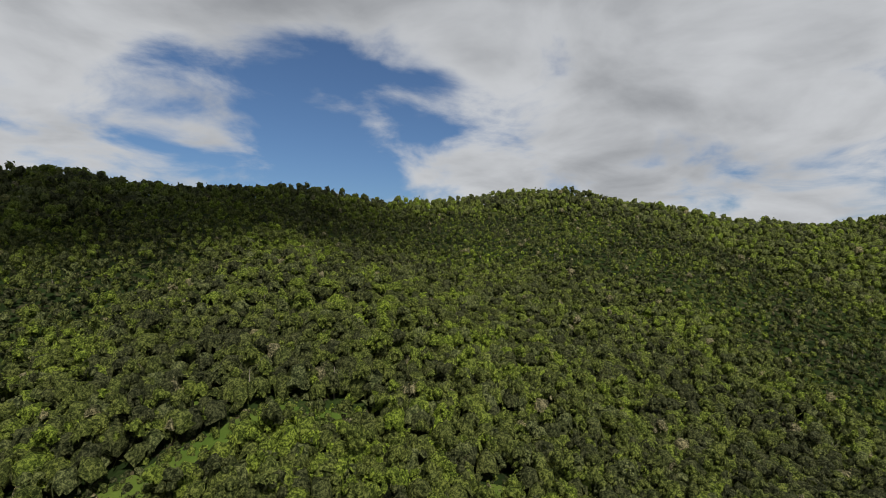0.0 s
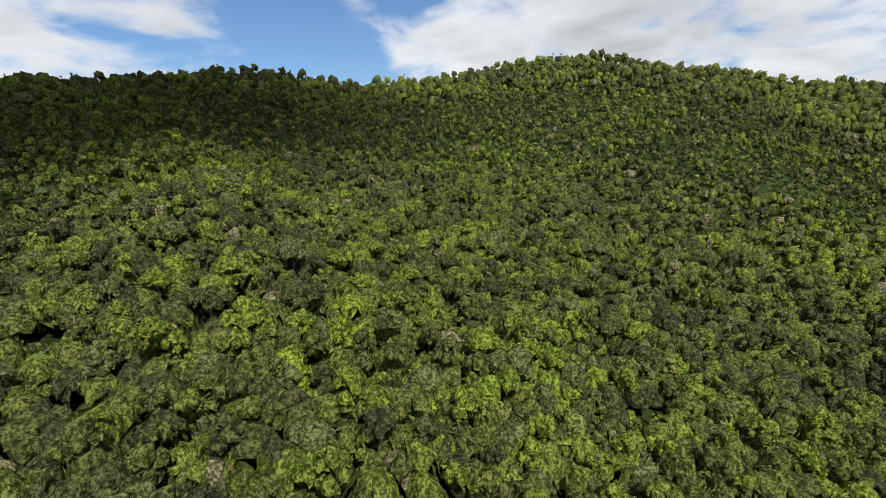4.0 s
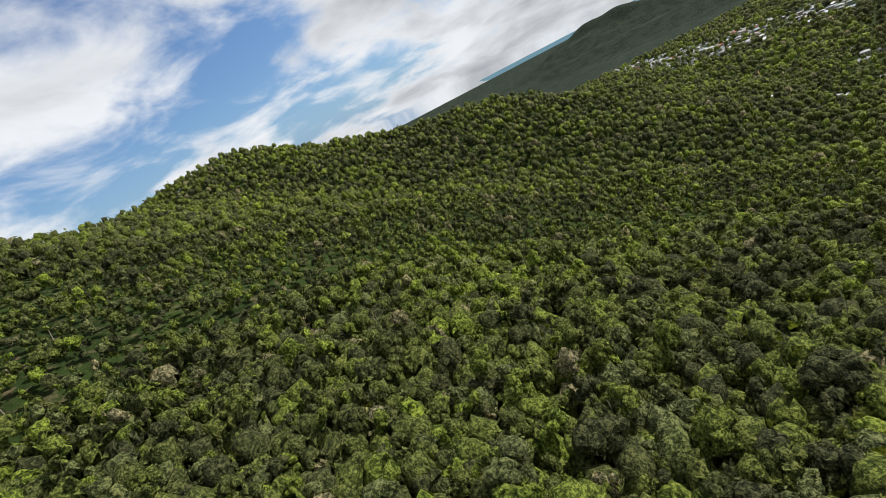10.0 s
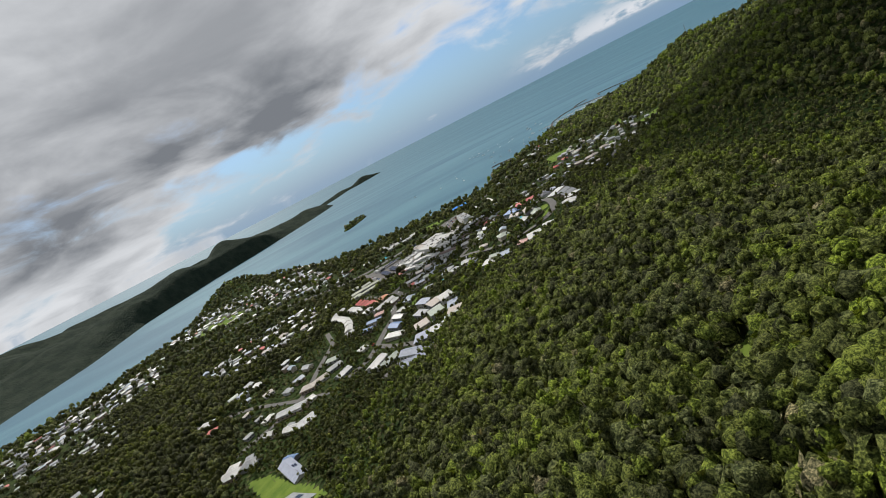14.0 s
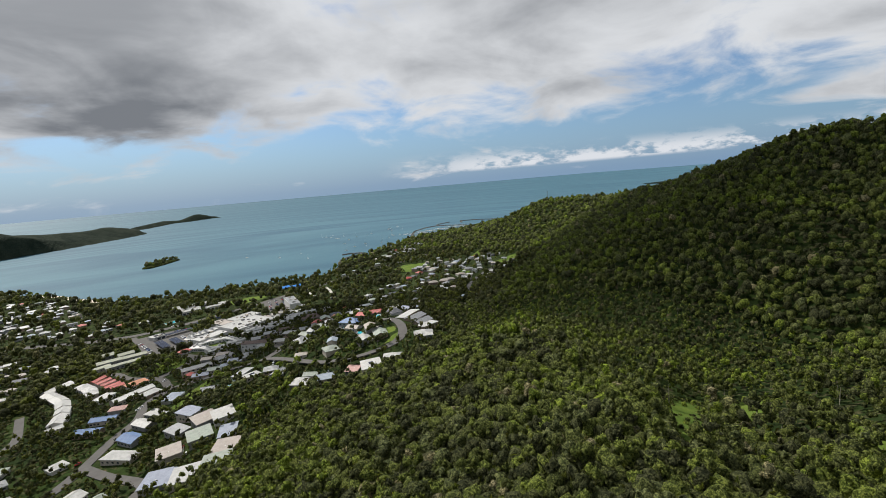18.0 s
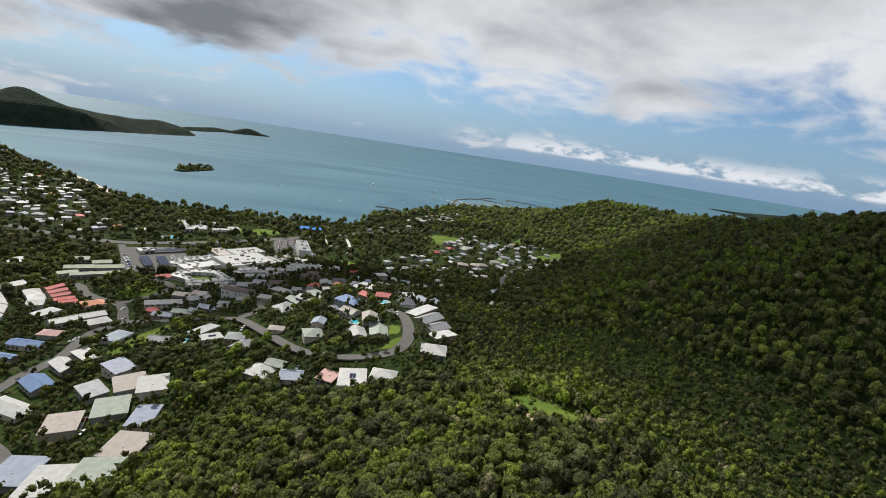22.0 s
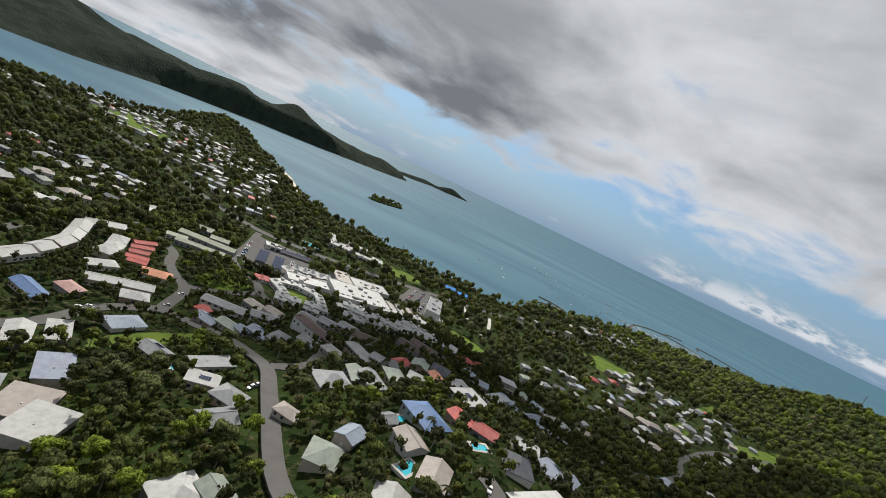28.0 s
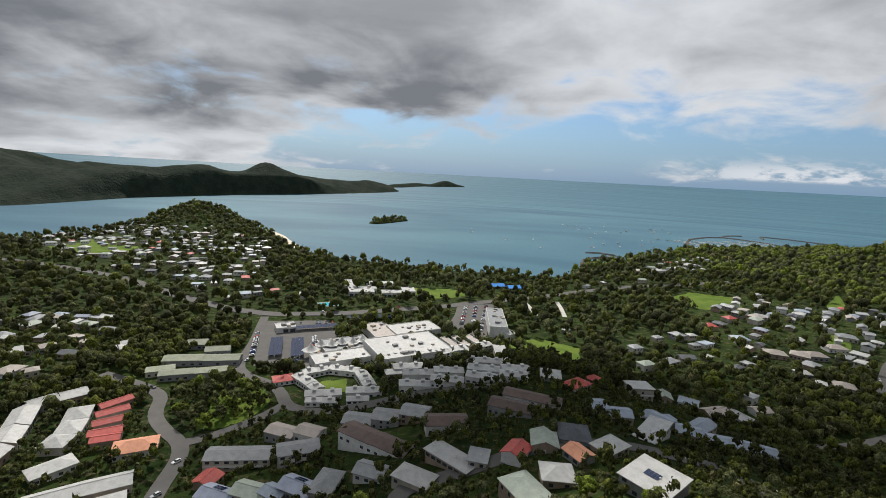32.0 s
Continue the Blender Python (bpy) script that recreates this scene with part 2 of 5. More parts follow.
EAST = [(644, 719, 245), (628, 558, 254), (585, 426, 208), (589, 321, 179), (591, 245, 173), (640, 120, 122), (760, -20, 45)]
NOSE = [(100, 637, 268), (58, 418, 174), (60, 300, 112), (70, 220, 90)]
KNOLL = [(640, -1330, 34), (690, -1400, 47), (745, -1465, 20)]
FARHILLS = [(2500, -350, 60), (1717, -1685, 102), (1554, -1859, 105), (1460, -2139, 116), (1368, -2447, 119), (1246, -2744, 127), (1178, -2942, 142), (1062, -3203, 89), (911, -3566, 68), (777, -3857, 74), (667, -4082, 23)]
FARBACK = [(3449, -918, 169), (3195, -1481, 133), (2872, -1963, 143), (2467, -2528, 128), (3279, -2854, 218), (3091, -3076, 187), (2884, -3423, 99), (2966, -4008, 94), (2877, -4567, 59), (1953, -5486, 62), (1538, -5831, 51)]
ISLES = [(737, -4679, 24), (603, -5405, 32), (426, -5423, 23), (303, -5832, 64), (161, -5839, 27)]
POINT = [(-4030, -3324, 8), (-4110, -2886, 46), (-4088, -2554, 90)]


def height(x, y):
    """The ground's height over the sea, at true distances."""
    x, y = np.asarray(x, float), np.asarray(y, float)
    shore = inside(x, y, COAST)
    plain = np.where(shore < -400, -6 - np.clip(-shore - 400, 0, 9000) * 0.02, np.clip(shore * 0.045, -6, 11)) + np.clip(shore - 260, 0, 900) * 0.006
    soft, parts = 9.0, [plain]
    for line, slope in ((MAIN, 0.399), (SPUR, 0.354), (WEST, 0.503), (EAST, 0.489), (NOSE, 0.487), (KNOLL, 0.46), (FARHILLS, 0.30), (FARBACK, 0.22)):
        parts.append(crest(x, y, line, slope))
    parts = np.array(parts)
    top = parts.max(0)
    land = top + soft * np.log(np.exp((parts - top) / soft).sum(0))
    land = np.where(shore < 40, plain + (land - plain) * np.clip(shore / 40, 0, 1), land)
    hills = 24 * np.sin(x * 0.0071 + 2 * np.sin(y * 0.0043)) * np.sin(y * 0.0063 + 1.0) + 13 * np.sin(x * 0.017 + y * 0.011)
    land = land + hills * np.clip((land - 60) / 80, 0, 1) * np.clip((np.hypot(x, y) - 1500) / 500, 0, 1)
    isle = inside(x, y, ISLET)
    rough = 3.0 * np.sin(x * 0.031 + 1.3 * np.sin(y * 0.017)) * np.sin(y * 0.027 + np.sin(x * 0.013)) * np.clip((land - 25) / 40, 0, 1)
    far = np.maximum(crest(x, y, ISLES, 0.45, 60), crest(x, y, POINT, 0.25, 60))
    return np.maximum(np.maximum(land + rough, np.clip(isle * 0.28, -300, 7)), np.maximum(far, -6 - np.clip(np.hypot(x, y) - 2000, 0, 9000) * 0.02))


def spread(knots):
    """Places along an axis, at the steps given between the knots."""
    out = []
    for (a, b, step) in knots:
        out.extend(np.arange(a, b, step))
    return np.array(out + [knots[-1][1]], float)


def sheet(name, xs, ys, z, mat):
    gx, gy = np.meshgrid(xs, ys)
    co = drawn_in(np.stack([gx, gy, z(gx, gy)], -1)).reshape(-1, 3)
    nx, ny = len(xs), len(ys)
    i = (np.arange(ny - 1)[:, None] * nx + np.arange(nx - 1)).ravel()
    return new(name, raw_mesh(name, co, np.stack([i, i + 1, i + nx + 1, i + nx], -1), mat, True))


def raw_mesh(name, co, faces, mat, smooth=False, tone=None):
    """A mesh from arrays of places and of faces, all with the same number of corners."""
    me = bpy.data.meshes.new(name)
    n, k = faces.shape
    me.vertices.add(len(co))
    me.vertices.foreach_set("co", np.ascontiguousarray(co, np.float32).ravel())
    me.loops.add(n * k)
    me.loops.foreach_set("vertex_index", np.ascontiguousarray(faces, np.int32).ravel())
    me.polygons.add(n)
    me.polygons.foreach_set("loop_start", np.arange(0, n * k, k, dtype=np.int32))
    me.polygons.foreach_set("loop_total", np.full(n, k, np.int32))
    me.polygons.foreach_set("use_smooth", np.full(n, smooth))
    if tone is not None:
        me.attributes.new("tone", "FLOAT", "POINT").data.foreach_set("value", np.ascontiguousarray(tone, np.float32))
    me.materials.append(mat)
    me.update()
    return me


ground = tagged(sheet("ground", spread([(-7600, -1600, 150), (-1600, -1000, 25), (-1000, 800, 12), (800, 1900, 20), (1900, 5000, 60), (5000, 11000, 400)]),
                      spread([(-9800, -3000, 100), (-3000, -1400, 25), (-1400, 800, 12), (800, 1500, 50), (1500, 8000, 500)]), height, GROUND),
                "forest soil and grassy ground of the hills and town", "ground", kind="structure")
sea = tagged(sheet("water", spread([(-24000, -12000, 1000), (-12000, -2000, 250), (-2000, 3000, 60), (3000, 12000, 250), (12000, 24000, 1000)]),
                   spread([(-24000, -12000, 1000), (-12000, -3000, 250), (-3000, -500, 60)]), lambda x, y: 0 * x, WATER),
             "calm turquoise sea of a wide bay", "sea", kind="structure")

# heights on the ground's own mesh, so that what is laid on it fits
MESH_X, MESH_Y = np.arange(-1000, 801, 12.0), np.arange(-1400, 801, 12.0)
MESH_Z = height(*np.meshgrid(MESH_X, MESH_Y))
smooth_height = height


def height(x, y):
    x, y = np.asarray(x, float), np.asarray(y, float)
    within = (x > -999) & (x < 788) & (y > -1399) & (y < 788)
    i = np.clip(((x + 1000) / 12).astype(int), 0, len(MESH_X) - 2)
    j = np.clip(((y + 1400) / 12).astype(int), 0, len(MESH_Y) - 2)
    u, v = (x + 1000) / 12 - i, (y + 1400) / 12 - j
    z = (MESH_Z[j, i] * (1 - u) + MESH_Z[j, i + 1] * u) * (1 - v) + (MESH_Z[j + 1, i] * (1 - u) + MESH_Z[j + 1, i + 1] * u) * v
    return z if within.all() else np.where(within, z, smooth_height(x, y))

# ---- building blocks ----
def paint(name, a, b, rough=0.55, metal=0.0, scale=0.35, ribs=False, vary=0.12):
    """A weathered painted surface; ribs: the folds of sheet metal."""
    def build(n):
        p = n.add("TexCoord").outputs["Object"]
        c = n.mix(n.ramp(n.noise(p, scale, 5, 0.65), 0.35, 0.7), a, b)
        c = n.mix(1.0, c, n.add("CombineColor", {i: n.math("ADD", 1 - vary, n.math("MULTIPLY", pick(n), 2 * vary)) for i in range(3)}).outputs[0], "MULTIPLY")
        bump = n.add("TexWave", {"Vector": p, "Scale": 2.2, "Distortion": 0.0}, wave_type="BANDS", bands_direction="X").outputs[1] if ribs else n.noise(p, 3.0, 3)
        return surface(n, c, rough, metal, bump, 0.03 if ribs else 0.01)
    return material(name, build)


ROOFS = {"w": paint("roof_white", (0.44, 0.44, 0.43), (0.34, 0.34, 0.33), 0.45, ribs=True), "lg": paint("roof_light_grey", (0.27, 0.28, 0.29), (0.20, 0.21, 0.22), 0.45, ribs=True),
         "g": paint("roof_grey", (0.22, 0.23, 0.24), (0.16, 0.17, 0.18), ribs=True), "d": paint("roof_charcoal", (0.075, 0.080, 0.095), (0.05, 0.055, 0.065), ribs=True),
         "b": paint("roof_blue", (0.11, 0.19, 0.36), (0.09, 0.15, 0.28), ribs=True), "lb": paint("roof_pale_blue", (0.28, 0.33, 0.40), (0.22, 0.26, 0.32), ribs=True),
         "gb": paint("roof_slate_blue", (0.24, 0.27, 0.34), (0.19, 0.21, 0.27), ribs=True), "r": paint("roof_red", (0.42, 0.075, 0.06), (0.30, 0.055, 0.05), ribs=True),
         "o": paint("roof_terracotta", (0.60, 0.28, 0.17), (0.48, 0.22, 0.14), 0.8), "be": paint("roof_beige", (0.34, 0.30, 0.27), (0.27, 0.24, 0.215), ribs=True),
         "br": paint("roof_brown", (0.105, 0.075, 0.065), (0.075, 0.055, 0.05), 0.8), "pg": paint("roof_pale_green", (0.29, 0.33, 0.28), (0.22, 0.25, 0.22), ribs=True),
         "gn": paint("roof_olive_green", (0.20, 0.22, 0.15), (0.15, 0.165, 0.11), ribs=True), "pk": paint("roof_pink", (0.48, 0.30, 0.27), (0.38, 0.23, 0.21), 0.7)}
ROOF_WORDS = {"w": "white", "lg": "light grey", "g": "grey", "d": "charcoal", "b": "blue", "lb": "pale blue", "gb": "slate blue", "r": "red", "o": "terracotta", "be": "beige", "br": "dark brown", "pg": "pale green", "gn": "olive green", "pk": "pink"}
WALLS = [paint("wall_cream", (0.42, 0.38, 0.32), (0.32, 0.29, 0.25), 0.85), paint("wall_white", (0.55, 0.54, 0.52), (0.44, 0.43, 0.42), 0.85),
         paint("wall_grey", (0.24, 0.24, 0.24), (0.18, 0.18, 0.18), 0.85), paint("wall_tan", (0.30, 0.23, 0.17), (0.22, 0.17, 0.13), 0.85)]
GLASS = paint("window_glass", (0.03, 0.04, 0.05), (0.05, 0.06, 0.07), 0.12)
TRIM = paint("trim", (0.56, 0.56, 0.54), (0.48, 0.48, 0.46))
SOLAR = paint("solar_panel", (0.012, 0.02, 0.05), (0.02, 0.03, 0.07), 0.15)
CONCRETE = paint("concrete", (0.46, 0.44, 0.41), (0.34, 0.33, 0.31), 0.9, scale=0.15)


def solid(name, co, faces, mat, parent=None, label="", m=None):
    """One mesh from places and faces, a part of a thing where a parent is given."""
    me = bpy.data.meshes.new(name)
    me.from_pydata(co, [], faces)
    me.materials.append(mat)
    ob = new(name, me)
    if parent is not None:
        ob.parent = parent
    if m is not None:
        ob.matrix_basis = m
    return tagged(ob, label)


BOX_FACES = [(0, 3, 2, 1), (4, 5, 6, 7), (0, 1, 5, 4), (1, 2, 6, 5), (2, 3, 7, 6), (3, 0, 4, 7)]


def box_at(x0, x1, y0, y1, z0, z1):
    return [(x0, y0, z0), (x1, y0, z0), (x1, y1, z0), (x0, y1, z0), (x0, y0, z1), (x1, y0, z1), (x1, y1, z1), (x0, y1, z1)]


def box(name, x0, x1, y0, y1, z0, z1, mat, parent=None, label=""):
    return solid(name, box_at(x0, x1, y0, y1, z0, z1), BOX_FACES, mat, parent, label)


def gable(w, d, z, rise, over=0.6, thick=0.22):
    a, b = w / 2 + over, d / 2 + over
    top = [(-a, -b, z), (a, -b, z), (a, b, z), (-a, b, z), (-a, 0, z + rise), (a, 0, z + rise)]
    co = top + [(x, y, h - thick) for x, y, h in top]
    return co, [(0, 1, 5, 4), (2, 3, 4, 5), (7, 6, 10, 11), (9, 8, 11, 10), (1, 0, 6, 7), (3, 2, 8, 9), (0, 4, 10, 6), (4, 3, 9, 10), (2, 5, 11, 8), (5, 1, 7, 11)]


def hip(w, d, z, rise, over=0.6, thick=0.22):
    a, b = w / 2 + over, d / 2 + over
    r = max(a - b, 0.4)
    co = [(-a, -b, z), (a, -b, z), (a, b, z), (-a, b, z), (-r, 0, z + rise), (r, 0, z + rise)] + [(-a, -b, z - thick), (a, -b, z - thick), (a, b, z - thick), (-a, b, z - thick)]
    return co, [(0, 1, 5, 4), (1, 2, 5), (2, 3, 4, 5), (3, 0, 4), (9, 8, 7, 6), (0, 6, 7, 1), (1, 7, 8, 2), (2, 8, 9, 3), (3, 9, 6, 0)]


def skillion(w, d, z, rise, over=0.7, thick=0.3):
    a, b = w / 2 + over, d / 2 + over
    co = [(-a, -b, z), (a, -b, z), (a, b, z + rise), (-a, b, z + rise)]
    co = [(x, y, h - thick) for x, y, h in co] + co
    return co, BOX_FACES


def ground_at(x, y):
    return float(height(np.array(float(x)), np.array(float(y))))


BUILT = []  # (x, y, reach) of what stands on the ground, to keep trees off


def house(x, y, w, d, turn, h, kind, colour, far=False):
    """A house: walls, a roof of the kind (g gable, h hip, f skillion, w long block, t terrace with small raised vents; s: solar panels), windows, door."""
    w, d = max(w - 1.6, 6), max(d - 1.6, 5.5)
    if kind[0] in "gh" and d > w:
        w, d, turn = d, w, turn + 90
    c, s = math.cos(radians(turn)), math.sin(radians(turn))
    corners = [ground_at(x + c * a - s * b, y + s * a + c * b) for a in (-w / 2, w / 2) for b in (-d / 2, d / 2)]
    base, mean = min(corners) - 0.4, sum(corners) / 4
    top = mean + h - base
    seed = random.Random(int(x * 13 + y * 7))
    word = ROOF_WORDS[colour]
    names = {"g": "gabled house", "h": "hip-roofed house", "f": "flat-roofed house", "w": "long apartment block", "t": "white resort terrace"}
    ob = new({"w": "apartment_block", "t": "terrace_building"}.get(kind[0], "house"))
    ob.matrix_basis = pose(x, y, base, 0, 0, turn)
    tagged(ob, f"{names[kind[0]]} with a {word} {'tiled' if colour in ('o', 'br') else 'metal'} roof among trees", "building" if kind[0] in "wt" else "house", "houses of the town")
    wall = WALLS[1] if kind[0] == "t" else WALLS[seed.randrange(4)]
    roof = ROOFS[colour]
    if kind[0] == "g":
        rise = d * 0.17 + 0.4
        a, b = w / 2, d / 2
        solid("wall", box_at(-a, a, -b, b, 0, top) + [(-a, 0, top + rise * 0.9), (a, 0, top + rise * 0.9)], BOX_FACES[:1] + BOX_FACES[2:] + [(4, 8, 7), (5, 6, 9)], wall, ob)
        ridge = solid("roof", *gable(w, d, top + 0.2, rise), roof, ob)
        box("ridge_cap", -w / 2 - 0.6, w / 2 + 0.6, -0.18, 0.18, top + rise + 0.12, top + rise + 0.3, roof, ob)
    elif kind[0] == "h":
        rise = min(w, d) * 0.2 + 0.3
        box("wall", -w / 2, w / 2, -d / 2, d / 2, 0, top, wall, ob)
        solid("roof", *hip(w, d, top + 0.2, rise), roof, ob)
    elif kind[0] == "f":
        rise = d * 0.06
        box("wall", -w / 2, w / 2, -d / 2, d / 2, 0, top, wall, ob)
        solid("roof", *skillion(w, d, top + 0.3, rise), roof, ob)
        if not far:
            box("roof_vent", w * 0.1, w * 0.1 + 0.5, -0.25, 0.25, top + rise * 0.5, top + rise * 0.5 + 0.75, TRIM, ob)
    else:
        rise = d * 0.12 + 0.3
        box("wall", -w / 2, w / 2, -d / 2, d / 2, 0, top, wall, ob)
        count = max(1, round(w / (9 if kind[0] == "t" else 22)))
        for i in range(count):
            cx, lift = -w / 2 + (i + 0.5) * w / count, 0.35 * (i % 2)
            co, fa = gable(w / count, d, top + 0.2 + lift, rise, 0.35)
            solid("roof", [(p[0] + cx, p[1], p[2]) for p in co], fa, roof, ob)
            if kind[0] == "t":
                box("roof_lantern", cx - 1.2, cx + 1.2, -1.5, 1.5, top + rise * 0.6 + lift, top + rise + 1.3 + lift, roof, ob)
    storeys = 2 if h >= 4.8 else 1
    if kind[0] == "w" and h >= 7:
        storeys = 3
    step, half = (seed.uniform(2.8, 4.4), seed.uniform(0.55, 1.15)) if not far else (6, 0.8)
    room = h / storeys
    for level in range(storeys):
        z = mean - base + level * room + 0.9
        for side in (-1, 1):
            n = max(1, int(w / step))
            if far and level:
                continue
            for i in range(min(n, 9)):
                cx = -w / 2 + (i + 0.5) * w / min(n, 9)
                if seed.random() < 0.15:
                    continue
                box("window", cx - half, cx + half, side * d / 2 - 0.06, side * d / 2 + 0.06, z, min(z + 1.35, top - 0.3), GLASS, ob)
    if not far:
        box("door", -w / 2 - 0.06, -w / 2 + 0.06, -0.5, 0.5, mean - base, mean - base + 2.05, TRIM, ob)
        if storeys > 1 and kind[0] in "fwt":
            for level in range(1, storeys):
                z = mean - base + level * room
                box("balcony", -w / 2 + 0.5, w / 2 - 0.5, d / 2 + 0.0, d / 2 + 1.5, z - 0.15, z + 0.05, CONCRETE, ob)
                box("balustrade", -w / 2 + 0.5, w / 2 - 0.5, d / 2 + 1.45, d / 2 + 1.5, z + 0.05, z + 1.0, TRIM, ob)
    if "s" in kind:
        tilt = math.degrees(math.atan2(rise, d / 2)) if kind[0] in "gh" else math.degrees(math.atan2(d * 0.06, d))
        for side in ((1,) if kind[0] in "gh" else (0,)):
            for i in range(4):
                for j in range(2):
                    px = -2.6 + i * 1.3
                    py = (d * 0.24 if side else 0) + (j - 0.5) * 1.75
                    pz = top + 0.2 + (rise * (1 - abs(py) / (d / 2 + 0.6)) if side else rise * (0.5 + py / d) + 0.1) + 0.22
                    solid("solar_panel", box_at(-0.6, 0.6, -0.82, 0.82, -0.03, 0.03), BOX_FACES, SOLAR, ob, "", pose(px, py, pz, -tilt if side else tilt, 0, 0))
    BUILT.append((x, y, math.hypot(w, d) / 2 * 0.82 + 1.5))
    return ob


def strip(name, line, wide, lift, mat, label, category, thick=0.9, kind="structure"):
    """A road or path laid over the ground along a line of (x, y), with upright sides."""
    pts = [Vector((*line[0], 0))]
    for a, b in zip(line, line[1:]):
        n = max(1, int(math.dist(a, b) / 6))
        pts += [Vector((a[0] + (b[0] - a[0]) * i / n, a[1] + (b[1] - a[1]) * i / n, 0)) for i in range(1, n + 1)]
    for _ in range(3):
        pts = [pts[0]] + [(a + b * 2 + c) / 4 for a, b, c in zip(pts, pts[1:], pts[2:])] + [pts[-1]]
    co, faces = [], []
    for i, p in enumerate(pts):
        way = (pts[min(i + 1, len(pts) - 1)] - pts[max(i - 1, 0)]).normalized()
        side = Vector((-way.y, way.x, 0)) * wide / 2
        z = max(ground_at(*(p + side * k).xy) for k in (-1, 0, 1)) + lift
        co += [(*(p + side).xy, z - thick), (*(p + side).xy, z), (*(p - side).xy, z), (*(p - side).xy, z - thick)]
        BUILT.append((p.x, p.y, wide / 2 + 2.5))
        if i:
            k = 4 * i
            faces += [(k - 4 + j, k - 3 + j, k + 1 + j, k + j) for j in range(3)]
    return tagged(solid(name, co, faces, mat), label, category, kind=kind)


def patch(name, ring, lift, mat, label, category, step=7.0, kind="structure", keep_off=True):
    """Ground cover inside a ring, laid over the ground."""
    xs, ys = [p[0] for p in ring], [p[1] for p in ring]
    gx, gy = np.meshgrid(np.arange(min(xs), max(xs) + step, step), np.arange(min(ys), max(ys) + step, step))
    ins = inside(gx, gy, ring)
    edge = np.clip(ins, -step, 0)
    z = height(gx, gy) + lift + edge * 0.25
    nx = gx.shape[1]
    co = np.stack([gx, gy, z], -1).reshape(-1, 3)
    faces = [(j * nx + i, j * nx + i + 1, (j + 1) * nx + i + 1, (j + 1) * nx + i) for j in range(gx.shape[0] - 1) for i in range(nx - 1)
             if max(ins[j, i], ins[j, i + 1], ins[j + 1, i], ins[j + 1, i + 1]) > 0]
    ob = tagged(solid(name, co.tolist(), faces, mat), label, category, kind=kind)
    for p in ob.data.polygons:
        p.use_smooth = True
    if keep_off:
        CLEAR.append(ring)
    if name == "glade":
        GLADES.append(ring)
    return ob


CLEAR, GLADES = [], []


def asphalt_build(n):
    p = where(n)
    c = n.mix(n.noise(p, 0.15, 5, 0.6), (0.075, 0.072, 0.070), (0.135, 0.130, 0.125))
    return surface(n, c, 0.9, bump=n.noise(p, 6.0, 3), bump_height=0.02, specular=0.2)


def grass_build(n):
    p = where(n)
    c = n.mix(n.ramp(n.noise(p, 0.06, 4, 0.6), 0.3, 0.7), (0.070, 0.118, 0.018), (0.125, 0.172, 0.030))
    c = n.mix(n.ramp(n.noise(p, 0.5, 4, 0.7), 0.55, 0.8), c, (0.06, 0.10, 0.02))
    return surface(n, c, 0.95, bump=n.noise(p, 2.5, 4, 0.7), bump_height=0.35, specular=0.1)


ASPHALT, GRASS = material("asphalt", asphalt_build), material("mown_grass", grass_build)
EARTH = material("bare_earth", lambda n: surface(n, n.mix(n.noise(where(n), 0.3, 5), (0.36, 0.24, 0.16), (0.48, 0.38, 0.27)), 0.95))
SAND = material("beach_sand", lambda n: surface(n, n.mix(n.noise(where(n), 0.2, 5), (0.55, 0.46, 0.36), (0.66, 0.58, 0.48)), 0.95))
ROCK = material("rock", lambda n: surface(n, n.mix(n.noise(where(n), 0.6, 5), (0.10, 0.095, 0.085), (0.22, 0.20, 0.18)), 0.95, bump=n.noise(where(n), 0.8, 4), bump_height=0.5))


SUBURB = []  # what is joined: places, faces, material


def plain_house(x, y, w, d, turn, h, kind, colour):
    """A far house of the joined suburb: walls, roof, window bands."""
    m = pose(x, y, ground_at(x, y) - 0.8, 0, 0, turn)
    top = h + 0.8
    shapes = [(box_at(-w / 2, w / 2, -d / 2, d / 2, 0, top), BOX_FACES, WALLS[int(abs(x)) % 4])]
    shapes.append((*(gable(w, d, top + 0.15, d * 0.2) if kind == "g" else hip(w, d, top + 0.15, d * 0.22) if kind == "h" else skillion(w, d, top + 0.25, 0.7)), ROOFS[colour]))
    for i in range(3):
        cx = -w / 2 + (i + 0.5) * w / 3
        shapes += [(box_at(cx - 0.8, cx + 0.8, e * d / 2 - 0.05, e * d / 2 + 0.05, top - 2.2, top - 0.9), BOX_FACES, GLASS) for e in (-1, 1)]
    for co, faces, mat in shapes:
        SUBURB.append(([tuple(m @ Vector(p)) for p in co], faces, mat))
    BUILT.append((x, y, math.hypot(w, d) / 2 * 0.82 + 1.0))


def join_suburb():
    mats = sorted({m.name for *_, m in SUBURB})
    co, faces, slots = [], [], []
    for c, f, m in SUBURB:
        faces += [tuple(i + len(co) for i in one) for one in f]
        slots += [mats.index(m.name)] * len(f)
        co += c
    me = bpy.data.meshes.new("suburb_houses")
    me.from_pydata(co, [], faces)
    for name in mats:
        me.materials.append(bpy.data.materials[name])
    me.polygons.foreach_set("material_index", slots)
    tagged(new("suburb_houses", me), "far suburb of small houses with pale metal roofs", "houses", kind="stuff")


